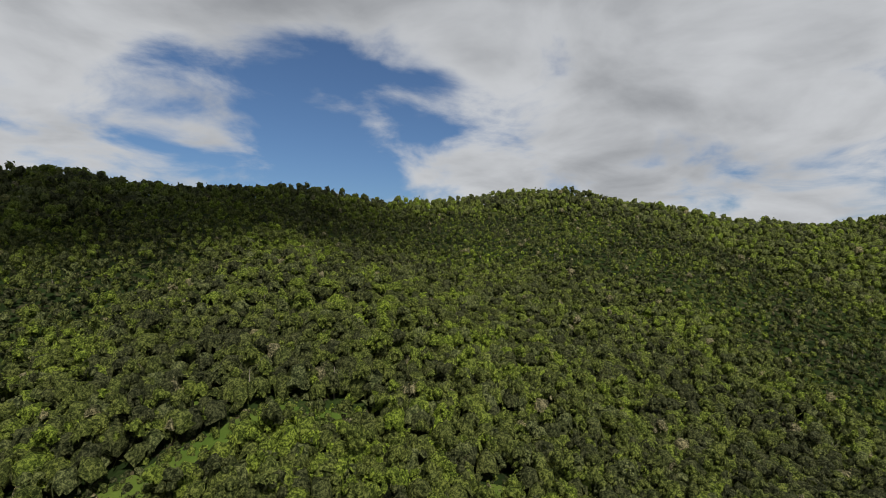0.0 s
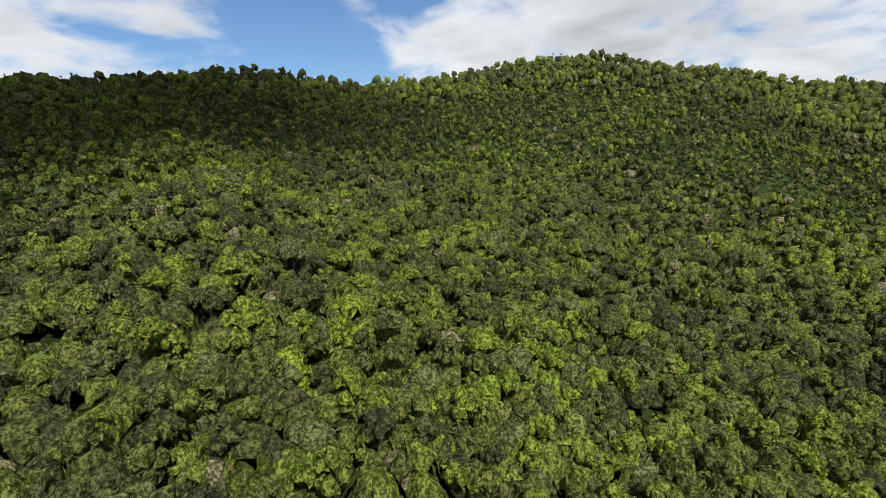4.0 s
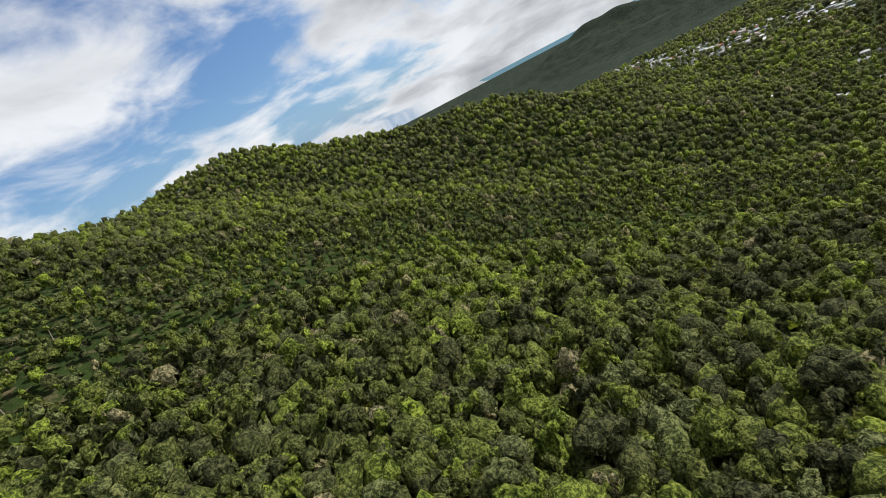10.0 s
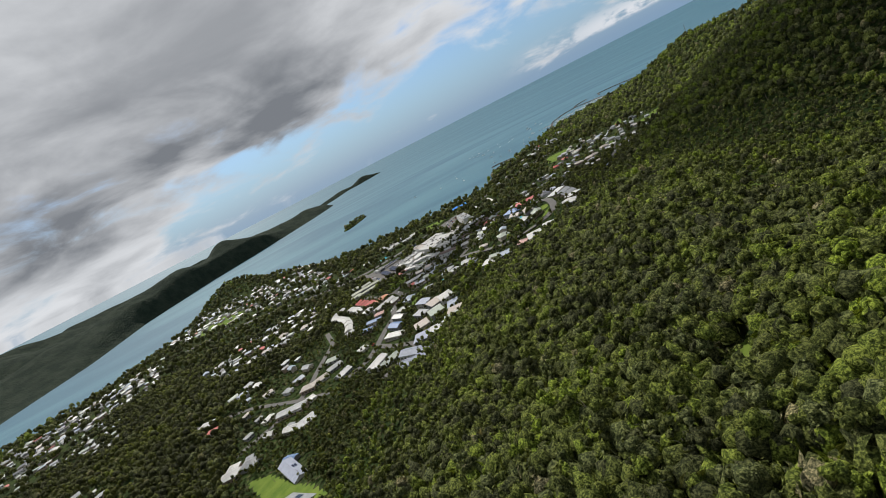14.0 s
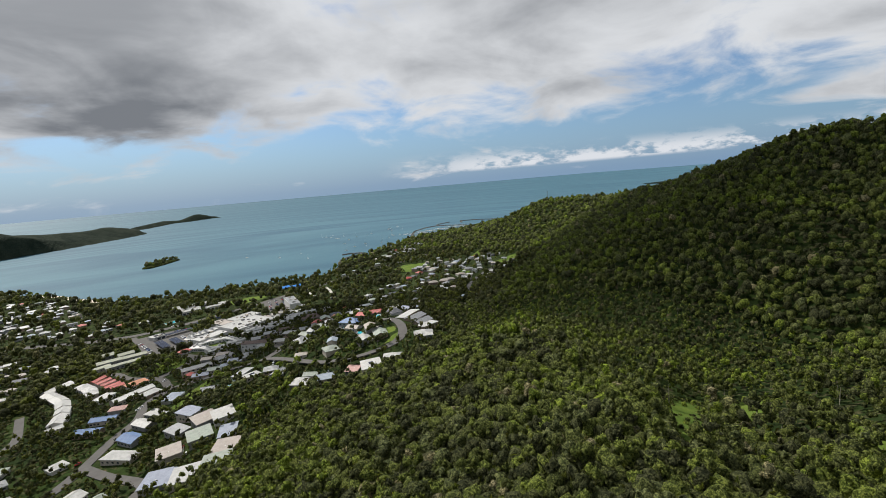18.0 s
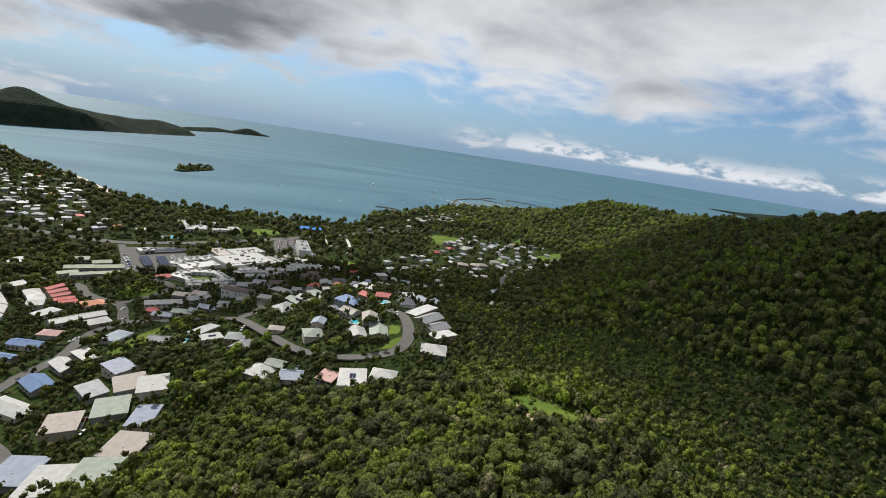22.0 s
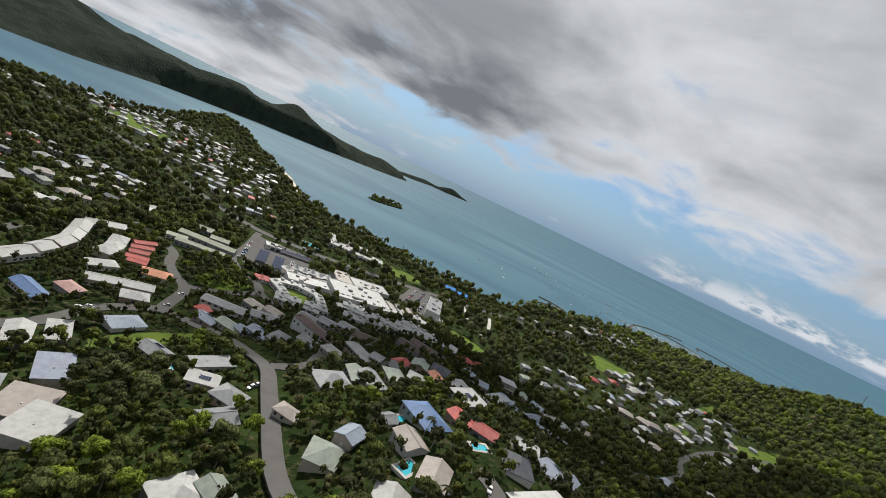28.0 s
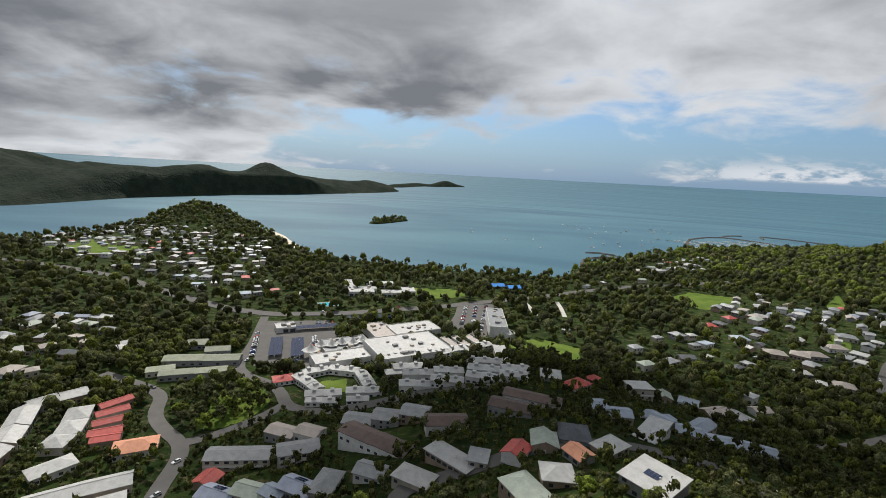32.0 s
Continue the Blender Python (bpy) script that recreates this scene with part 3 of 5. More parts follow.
# ---- houses: x, y, width, depth, turn, height, kind of roof, its colour ----
house(66, -239, 20, 13, 82, 4.6, "f", "gb")
house(86, -258, 20, 18, 98, 4.6, "f", "pg")
house(69, -274, 20, 17, 98, 4.6, "f", "w")
house(83, -283, 20, 18, 108, 4.6, "f", "be")
house(103, -284, 19, 13, 124, 4.6, "f", "lg")
house(95, -307, 20, 14, 130, 6.1, "f", "gb")
house(137, -304, 20, 14, 129, 3.8, "g", "b")
house(131, -326, 20, 12, 129, 3.8, "g", "w")
house(123, -339, 20, 11, 131, 3.8, "f", "w")
house(106, -250, 19, 17, 95, 5.3, "f", "be")
house(67, -210, 20, 18, 72, 5.3, "f", "be")
house(108, -207, 20, 18, 76, 5.3, "f", "gb")
house(90, -190, 20, 18, 82, 5.3, "f", "w")
house(73, -187, 20, 18, 80, 5.3, "f", "pg")
house(113, -370, 19, 14, 62, 3.4, "h", "lb")
house(80, -348, 16, 12, 167, 3, "gs", "g")
house(51, -347, 22, 11, 52, 3.4, "f", "lg")
house(44, -328, 15, 12, 20, 3.4, "fs", "w")
house(27, -319, 14, 13, 170, 3, "h", "lg")
house(22, -301, 15, 12, 53, 3, "g", "g")
house(9, -257, 16, 16, 57, 3, "h", "w")
house(0, -262, 13, 10, 149, 2.4, "g", "pg")
house(95, -441, 32, 13, 10, 5.3, "w", "g")
house(67, -443, 21, 13, 23, 5.3, "w", "g")
house(83, -464, 18, 12, 165, 4.6, "w", "be")
house(68, -462, 15, 12, 164, 4.6, "w", "be")
house(102, -425, 11, 11, 81, 3, "g", "r")
house(90, -412, 17, 11, 166, 3.4, "gs", "gb")
house(75, -413, 18, 11, 168, 3.4, "g", "pg")
house(65, -411, 12, 9, 155, 3, "g", "lb")
house(55, -412, 17, 11, 160, 3.8, "gs", "gb")
house(44, -413, 17, 11, 82, 3.4, "h", "g")
house(26, -417, 14, 11, 165, 3.4, "g", "lg")
house(7, -408, 17, 11, 155, 3.4, "h", "w")
house(-7, -418, 24, 10, 141, 3.4, "f", "w")
house(-18, -416, 9, 10, 170, 3, "f", "lg")
house(-33, -416, 10, 12, 150, 3.8, "g", "r")
house(-45, -423, 12, 13, 176, 3.4, "g", "pg")
house(-59, -431, 14, 15, 175, 3.4, "h", "d")
house(-6, -352, 20, 16, 43, 3.4, "h", "lg")
house(-15, -370, 17, 11, 120, 3.4, "g", "pg")
house(-25, -364, 21, 12, 130, 3.4, "g", "lg")
house(-35, -387, 23, 13, 121, 3.4, "h", "pg")
house(-46, -399, 13, 12, 179, 3.4, "h", "w")
house(-57, -413, 10, 11, 32, 3, "g", "o")
house(-72, -423, 15, 11, 38, 3.4, "h", "w")
house(-77, -391, 18, 18, 131, 5.3, "fs", "w")
house(-127, -541, 16, 15, 5, 6.8, "f", "w")
house(-107, -466, 29, 12, 52, 3.8, "f", "w")
house(-127, -496, 10, 11, 147, 3.4, "g", "lb")
house(-54, -331, 22, 16, 133, 3.4, "h", "b")
house(-71, -343, 15, 12, 133, 3.4, "g", "r")
house(-82, -339, 13, 12, 164, 3.4, "g", "r")
house(-38, -320, 9, 10, 137, 3, "g", "g")
house(-50, -306, 14, 12, 128, 3.4, "g", "be")
house(-61, -287, 12, 16, 172, 3.4, "g", "be")
house(-28, -303, 10, 12, 161, 3.8, "g", "lb")
house(-23, -289, 14, 15, 4, 3.4, "h", "pg")
house(0, -314, 9, 12, 78, 3, "h", "be")
house(-49, -268, 16, 13, 89, 3.4, "g", "w")
house(-62, -262, 18, 13, 79, 3.4, "g", "pg")
house(-96, -320, 13, 17, 2, 3.4, "h", "d")
house(-105, -351, 14, 12, 178, 3.4, "gs", "w")
house(-118, -340, 14, 13, 118, 3.4, "gs", "gb")
house(-128, -343, 9, 11, 147, 3.4, "g", "gb")
house(-104, -302, 30, 11, 37, 3.4, "f", "w")
house(-104, -284, 23, 13, 32, 3.4, "g", "lg")
house(-104, -267, 19, 13, 23, 3.4, "g", "lg")
house(-104, -254, 19, 11, 20, 3.4, "f", "w")
house(-90, -230, 17, 16, 161, 3.4, "hs", "w")
house(-39, -217, 20, 16, 78, 3, "fs", "w")
house(-55, -211, 15, 13, 157, 3.4, "h", "w")
house(-27, -227, 11, 12, 145, 2.4, "f", "pk")
house(-8, -240, 14, 13, 169, 3, "gs", "lb")
house(-145, -544, 11, 12, 168, 3.4, "g", "pg")
house(-161, -542, 13, 12, 148, 3.4, "g", "lb")
house(-149, -501, 19, 12, 40, 3.4, "g", "lb")
house(-173, -532, 18, 12, 19, 3.4, "g", "be")
house(-188, -528, 16, 11, 116, 3.4, "g", "lg")
house(-85, -487, 11, 13, 10, 3.8, "w", "lb")
house(-96, -484, 14, 13, 176, 3.8, "w", "lb")
house(-122, -495, 17, 13, 127, 3.8, "w", "lb")
house(-134, -485, 14, 13, 159, 3.8, "w", "lb")
house(-149, -477, 17, 13, 166, 3.8, "w", "lb")
house(-166, -474, 16, 12, 155, 3.8, "w", "lb")
house(-66, -528, 14, 15, 173, 3.8, "h", "w")
house(-81, -520, 17, 12, 38, 3.4, "h", "r")
house(-98, -541, 10, 11, 38, 3.4, "h", "r")
house(29, -442, 40, 13, 152, 4.6, "w", "br")
house(-3, -453, 22, 13, 10, 4.6, "w", "br")
house(-38, -464, 29, 13, 162, 4.6, "w", "br")
house(-48, -480, 32, 12, 162, 4.6, "w", "br")
house(44, -469, 17, 14, 176, 5.3, "w", "g")
house(29, -470, 16, 14, 177, 5.3, "w", "g")
house(14, -471, 16, 14, 171, 5.3, "w", "g")
house(174, -345, 23, 11, 157, 3.8, "g", "b")
house(166, -365, 23, 11, 162, 3.8, "g", "b")
house(159, -383, 15, 11, 168, 3.8, "h", "pk")
house(234, -481, 15, 13, 58, 4.6, "g", "w")
house(225, -492, 15, 13, 51, 4.6, "g", "w")
house(229, -463, 23, 13, 123, 4.6, "g", "w")
house(218, -445, 18, 13, 120, 4.6, "g", "w")
house(211, -428, 18, 13, 104, 4.6, "g", "w")
house(207, -410, 15, 13, 97, 4.6, "g", "w")
house(205, -389, 23, 13, 89, 4.6, "g", "w")
house(203, -369, 9, 13, 117, 4.6, "g", "w")
house(204, -472, 16, 13, 120, 4.6, "h", "w")
house(196, -458, 16, 13, 116, 4.6, "h", "w")
house(192, -445, 13, 13, 103, 4.6, "h", "w")
house(194, -487, 18, 8, 59, 4.6, "g", "r")
house(188, -477, 17, 8, 48, 4.6, "g", "r")
house(182, -467, 16, 8, 41, 4.6, "g", "r")
house(176, -457, 16, 8, 32, 4.6, "g", "r")
house(171, -451, 14, 8, 27, 4.6, "g", "r")
house(153, -448, 21, 14, 28, 3.8, "h", "o")
house(178, -427, 19, 12, 57, 3.8, "h", "w")
house(159, -407, 21, 12, 38, 4.6, "g", "w")
house(143, -418, 19, 12, 34, 4.6, "g", "w")
house(135, -405, 17, 13, 36, 3.8, "h", "w")
house(43, -581, 26, 11, 29, 5.3, "t", "w")
house(22, -589, 24, 11, 31, 5.3, "t", "w")
house(0, -598, 28, 11, 38, 5.3, "t", "w")
house(-20, -610, 29, 11, 41, 5.3, "t", "w")
house(30, -561, 24, 11, 21, 4.6, "t", "w")
house(21, -547, 23, 11, 13, 4.6, "t", "w")
house(0, -546, 22, 11, 8, 4.6, "t", "w")
house(21, -527, 22, 11, 9, 4.6, "t", "w")
house(0, -529, 23, 11, 1, 4.6, "t", "w")
house(-25, -562, 27, 11, 3, 4.6, "t", "w")
house(-24, -541, 23, 11, 172, 4.6, "t", "w")
house(-44, -535, 20, 11, 9, 4.6, "t", "w")
house(-22, -526, 21, 11, 170, 4.6, "t", "w")
house(-42, -522, 19, 11, 3, 4.6, "t", "w")
house(39, -552, 13, 11, 20, 3.8, "f", "w")
house(-39, -593, 32, 10, 95, 3.8, "f", "w")
house(96, -552, 20, 10, 39, 3.8, "t", "w")
house(76, -557, 23, 10, 172, 3.8, "t", "w")
house(57, -541, 26, 10, 119, 3.8, "t", "w")
house(53, -520, 24, 10, 15, 3.8, "t", "w")
house(78, -515, 24, 10, 18, 3.8, "t", "w")
house(94, -532, 31, 10, 139, 3.8, "t", "w")
house(54, -508, 15, 8, 12, 2.7, "t", "w")
house(76, -506, 21, 8, 10, 2.7, "t", "w")
house(113, -537, 15, 12, 30, 3, "h", "r")
house(164, -229, 26, 14, 52, 3.4, "g", "w")
house(150, -211, 28, 13, 36, 3.4, "g", "pg")
house(114, -164, 38, 14, 145, 3.8, "g", "gb")
house(118, -137, 25, 14, 171, 3.8, "gs", "gb")
house(140, -278, 27, 13, 146, 3.8, "h", "w")
house(225, -312, 17, 13, 167, 3, "h", "pg")
house(183, -295, 13, 12, 36, 3, "h", "w")
house(206, -255, 20, 13, 47, 3, "g", "lg")
house(219, -287, 20, 12, 27, 3, "h", "g")
house(237, -41, 26, 13, 147, 3.4, "g", "lg")
house(211, -38, 24, 13, 143, 3.4, "gs", "g")
house(235, -104, 39, 13, 122, 3.8, "gs", "gb")
house(244, -129, 14, 11, 153, 3.4, "g", "b")
house(328, -120, 17, 16, 41, 3, "w", "lg")
house(312, -174, 13, 12, 173, 3, "h", "w")
house(296, -175, 9, 12, 7, 3, "h", "g")
house(283, -203, 9, 12, 58, 3, "h", "w")
house(258, -192, 11, 13, 7, 3, "g", "lg")
house(241, -189, 21, 16, 27, 3, "w", "lg")
house(262, -230, 27, 16, 169, 3, "w", "g")
house(242, -235, 10, 12, 29, 3, "h", "w")
house(235, -272, 19, 13, 24, 3, "h", "be")
house(494, -98, 18, 16, 17, 3, "h", "g")
house(648, -247, 22, 12, 6, 3, "h", "lg")
house(594, -241, 13, 12, 32, 3, "h", "d")
house(540, -210, 12, 12, 32, 3, "h", "d")
house(494, -184, 13, 12, 16, 3, "h", "r")
house(452, -134, 14, 13, 57, 3, "h", "w")
house(657, -183, 13, 11, 21, 3, "h", "lg")
house(533, -54, 26, 11, 119, 3, "h", "w")
house(346, -54, 11, 11, 73, 3, "g", "g")
house(204, -588, 16, 14, 18, 4.0, "g", "gn")
house(182, -578, 19, 12, 21, 4.0, "g", "gn")
house(200, -536, 19, 11, 29, 4.0, "w", "gn")
house(183, -559, 54, 14, 14, 4.0, "w", "gn")
house(176, -536, 44, 11, 23, 4.0, "w", "gn")
house(285, -477, 14, 13, 20, 4.0, "h", "w")
house(277, -488, 9, 9, 10, 4.0, "h", "w")
house(316, -550, 14, 13, 26, 4.0, "h", "w")
house(335, -533, 16, 14, 45, 4.0, "h", "be")
house(305, -559, 12, 11, 46, 4.0, "h", "be")
house(255, -565, 12, 11, 32, 4.0, "h", "w")
house(255, -577, 11, 10, 38, 4.0, "h", "w")
house(286, -573, 10, 9, 32, 4.0, "h", "be")
house(279, -519, 10, 9, 48, 4.0, "h", "be")
house(-109, -689, 9, 6, 45, 4.0, "h", "pg")
house(-310, -775, 14, 13, 18, 4.0, "h", "r")
house(-270, -739, 15, 13, 5, 4.0, "h", "r")
house(-281, -701, 16, 14, 2, 4.0, "h", "lb")
house(-292, -664, 18, 14, 165, 4.0, "h", "be")
house(-314, -664, 16, 14, 143, 4.0, "h", "be")
house(-328, -666, 19, 14, 177, 4.0, "h", "be")
house(-365, -692, 19, 14, 177, 4.0, "h", "be")
house(-404, -730, 18, 14, 157, 4.0, "h", "g")
house(-286, -619, 12, 11, 176, 4.0, "h", "w")
house(-286, -599, 9, 9, 149, 4.0, "h", "w")
house(-302, -597, 15, 14, 156, 4.0, "h", "be")
house(-278, -576, 10, 9, 151, 4.0, "h", "be")
house(-378, -616, 19, 14, 104, 4.0, "h", "w")
house(-422, -667, 15, 13, 131, 4.0, "h", "w")
house(-464, -685, 19, 14, 115, 4.0, "h", "w")
house(-321, -524, 10, 9, 89, 4.0, "h", "w")
house(-243, -564, 8, 9, 166, 4.0, "h", "w")
house(-279, -514, 15, 14, 132, 4.0, "h", "lb")
house(292, -164, 18, 14, 166, 4.0, "h", "g")
house(311, -161, 19, 14, 178, 4.0, "h", "w")
house(326, -110, 19, 14, 7, 4.0, "h", "lg")
house(282, -201, 12, 10, 164, 4.0, "g", "w")
house(262, -230, 37, 14, 171, 4.0, "w", "lg")
house(256, -188, 16, 11, 158, 4.0, "g", "w")
house(390, -312, 19, 14, 171, 4.0, "h", "w")
house(746, -189, 16, 11, 168, 4.0, "g", "o")
house(485, -96, 19, 14, 180, 4.0, "h", "w")
house(456, -136, 19, 14, 13, 4.0, "h", "w")
house(345, -40, 19, 12, 22, 4.0, "h", "w")
house(373, -285, 13, 11, 3, 3.5, "h", "r")
house(249, -265, 19, 14, 170, 4.0, "h", "be")


# ---- outer suburbs ----
SUBURB_RINGS = []


def suburb(ring, turn, seed, along=19.0, across=27.0, fill=0.8):
    """Rows of houses inside a ring, along streets with the turn."""
    SUBURB_RINGS.append(ring)
    r = random.Random(seed)
    cx, cy = sum(p[0] for p in ring) / len(ring), sum(p[1] for p in ring) / len(ring)
    c, s = math.cos(radians(turn)), math.sin(radians(turn))
    taken = [(b[0], b[1], b[2]) for b in BUILT]
    for j in range(-22, 23):
        for i in range(-30, 31):
            u, v = i * along + r.uniform(-6, 6) + (j % 2) * 8, j * across + r.uniform(-5, 5)
            v += 22 * math.sin(u * 0.011 + seed) + 9 * math.sin(u * 0.031 + j)
            x, y = cx + c * u - s * v, cy + s * u + c * v
            if r.random() > fill or float(inside(x, y, ring)) < 4 or any(math.hypot(x - a, y - b) < q + 8 for a, b, q in taken):
                continue
            kind = r.choice("hhgghf")
            w = r.uniform(7.5, 15)
            d = w * r.uniform(0.6, 0.85)
            shape = (x, y, w, d, turn + 14 * math.cos(u * 0.011 + seed) + r.choice((0, 0, 90)) + r.uniform(-14, 14), r.choice((3.4, 3.8, 5.4)), kind,
                  r.choice(["w", "w", "w", "lg", "lg", "lg", "be", "g", "pg", "g", "d", "lb", "r" if r.random() < 0.5 else "gb", "g"]))
            if x * x + (y + 380) ** 2 < 300 ** 2:
                house(*shape, True)
            else:
                plain_house(*shape)


# ---- roads ----
strip("road", [(188, -674), (166, -603), (156, -556), (141, -541), (122, -535), (106, -520), (99, -503), (73, -493), (48, -500), (10, -522), (-31, -518)], 8, 0.35, ASPHALT, "dark grey asphalt street through the town", "road")
strip("road", [(237, -529), (202, -518), (178, -507), (169, -483), (152, -468), (134, -458), (127, -444), (122, -418), (118, -408)], 8, 0.37, ASPHALT, "dark grey asphalt street through the town", "road")
strip("road", [(134, -458), (121, -466), (107, -484), (99, -503)], 7, 0.39, ASPHALT, "dark grey asphalt street through the town", "road")
strip("road", [(118, -408), (99, -406), (66, -396), (43, -375), (27, -359), (18, -337), (1, -302), (-12, -275), (-24, -260), (-37, -245), (-53, -236), (-69, -233), (-80, -250), (-86, -276), (-86, -302), (-77, -303)], 8, 0.41, ASPHALT, "dark grey asphalt street through the town", "road")
strip("road", [(28, -362), (9, -366), (14, -405), (-8, -409), (-30, -417), (-44, -422), (-66, -427), (-96, -439), (-122, -433), (-124, -399), (-130, -381)], 7, 0.43, ASPHALT, "dark grey asphalt street through the town", "road")
strip("road", [(200, -241), (178, -255), (165, -284), (153, -320), (138, -347), (138, -383), (118, -408)], 8, 0.45, ASPHALT, "dark grey asphalt street through the town", "road")
strip("road", [(165, -284), (147, -259), (124, -234), (116, -217), (121, -199), (133, -182), (154, -167)], 8, 0.47, ASPHALT, "dark grey asphalt street through the town", "road")
strip("highway", [(692, -848), (595, -833), (494, -808), (416, -782), (301, -720), (231, -690), (185, -683), (116, -703), (64, -730), (7, -760), (-44, -797), (-102, -838), (-172, -897), (-252, -947), (-332, -973), (-435, -1007)], 13, 0.45, ASPHALT, "wide grey asphalt coast road", "road")
strip("road", [(-538, -755), (-473, -720), (-428, -696), (-382, -655), (-331, -600), (-316, -560), (-280, -524), (-241, -508), (-213, -501)], 7, 0.35, ASPHALT, "dark grey asphalt street through the town", "road")
strip("road", [(245, -430), (230, -374), (243, -320), (253, -263), (269, -234), (319, -198)], 7, 0.35, ASPHALT, "dark grey asphalt street through the town", "road")
ROAD = ("dark grey asphalt street through the town", "road")
strip("driveway", [(-258, -478), (-245, -458), (-232, -430)], 4, 0.3, CONCRETE, "pale concrete driveway among trees", "driveway")
strip("road", [(215, -226), (260, -250), (330, -300), (420, -330)], 6, 0.35, ASPHALT, *ROAD)

suburb([(285, -749), (446, -809), (668, -918), (810, -1046), (759, -1264), (559, -1272), (406, -1183), (326, -1008), (268, -845)], 20, 3, 20, 30, 0.72)
suburb([(254, -475), (412, -454), (486, -541), (439, -649), (285, -634)], 10, 4, 18, 25, 0.9)
suburb([(560, -420), (900, -480), (1080, -620), (1090, -800), (900, -760), (640, -560)], 25, 5, 20, 30, 0.7)
suburb([(420, -120), (560, -150), (640, -260), (560, -330), (440, -260)], 35, 6, 24, 34, 0.5)
suburb([(-227, -607), (-388, -625), (-518, -755), (-555, -843), (-395, -920), (-273, -810)], 40, 7, 19, 27, 0.75)
suburb([(-297, -1055), (-441, -1098), (-591, -1236), (-519, -1321), (-365, -1199)], 30, 8, 26, 34, 0.6)
suburb([(209, -225), (318, -209), (394, -381), (271, -412), (207, -322)], 60, 9, 21, 30, 0.65)
suburb([(-118, -515), (-210, -528), (-262, -615), (-227, -728), (-153, -692)], 35, 10, 20, 30, 0.5)
suburb([(-300, -967), (-224, -898), (-159, -854), (-128, -869), (-183, -954), (-269, -1022)], 30, 11, 22, 30, 0.5)
suburb([(239, -717), (311, -741), (285, -831), (213, -781), (164, -749)], 25, 12, 18, 26, 0.75)
suburb([(720, -934), (890, -825), (1006, -652), (1184, -509), (1462, -391), (1719, -285), (1078, -246), (920, -376), (801, -552), (613, -641)], 40, 21, 20, 26, 0.85)
join_suburb()

# ---- lawns, parks, beach ----
LAWN = ("mown green lawn", "lawn")
patch("lawn", [(148, -518), (142, -534), (122, -525), (110, -511), (112, -487), (126, -473), (138, -472), (148, -493)], 0.25, GRASS, "park lawn with scattered trees inside the road bend", "lawn", step=5, keep_off=False)
patch("lawn", [(-69, -272), (-78, -274), (-76, -260), (-67, -261)], 0.3, GRASS, "mown green lawn", "lawn", step=3)
patch("lawn", [(-61, -244), (-70, -251), (-75, -253), (-72, -243), (-68, -240)], 0.3, GRASS, "mown green lawn", "lawn", step=3)
patch("lawn", [(114, -348), (98, -375), (83, -389), (73, -386), (92, -356), (107, -339)], 0.3, GRASS, "sloping green lawn below the street", "lawn", step=5)
patch("lawn", [(-293, -890), (-337, -922), (-371, -869), (-352, -818), (-299, -821)], 0.3, GRASS, "mown green lawn", "lawn", step=7)
patch("lawn", [(-483, -763), (-594, -823), (-508, -713), (-466, -701), (-459, -722)], 0.3, GRASS, "mown green lawn", "lawn", step=7)
patch("lawn", [(-385, -723), (-406, -728), (-374, -684), (-359, -684)], 0.3, GRASS, "mown green lawn", "lawn", step=5)
patch("lawn", [(-492, -879), (-567, -961), (-507, -865), (-469, -837)], 0.3, GRASS, "mown green lawn", "lawn", step=5)
patch("field", [(700, -968), (634, -1067), (540, -966), (537, -898), (643, -923)], 0.3, GRASS, "open green paddock before the knoll", "field", step=10)
patch("lawn", [(292, -143), (264, -130), (206, -57), (182, -16), (187, 4), (213, -14), (256, -88)], 0.3, GRASS, "bright lawn round the hillside lodges", "lawn", step=6)
patch("glade", [(-104, -158), (-112, -157), (-117, -135), (-128, -123), (-114, -119), (-102, -127), (-96, -140)], 0.5, GRASS, "grassy clearing on the spur's crest", "grass", step=4)
patch("glade", [(-105, -9), (-135, -27), (-142, -17), (-88, 25), (-69, 29)], 0.5, GRASS, "bright grassy glade in the forest", "grass", step=4)
patch("glade", [(-156, -20), (-183, -13), (-145, 16), (-132, 3)], 0.5, GRASS, "bright grassy glade in the forest", "grass", step=4)
patch("glade", [(-208, -17), (-120, 65), (-47, 150), (-37, 155), (-64, 118), (-106, 67)], 0.5, GRASS, "bright grassy glade in the forest", "grass", step=5)
patch("glade", [(17, 131), (9, 130), (13, 138), (20, 142), (23, 139)], 0.5, GRASS, "bright grassy glade in the forest", "grass", step=4)
patch("glade", [(-38, 148), (-32, 152), (-23, 155), (-20, 152), (-27, 147), (-36, 146)], 0.5, GRASS, "small grassy clearing on the hillside", "grass", step=4)
patch("glade", [(-96, 206), (-83, 206), (-70, 204), (-68, 197), (-83, 197)], 0.5, GRASS, "small grassy clearing on the hillside", "grass", step=4)
patch("glade", [(-147, 217), (-135, 212), (-127, 202), (-146, 209)], 0.5, GRASS, "small grassy clearing on the hillside", "grass", step=4)
patch("glade", [(-68, 150), (-61, 152), (-57, 149), (-62, 146), (-66, 147)], 0.5, GRASS, "small grassy clearing on the hillside", "grass", step=4)
patch("bare_track", [(-99, -147), (-102, -144), (-98, -136), (-103, -125), (-118, -116), (-115, -114), (-99, -124), (-94, -137)], 0.8, EARTH, "bare brown earth of a track", "earth", step=3)
patch("lawn", [(84, -528), (66, -522), (69, -548), (88, -544)], 0.25, GRASS, "lawn inside the resort court", "lawn")
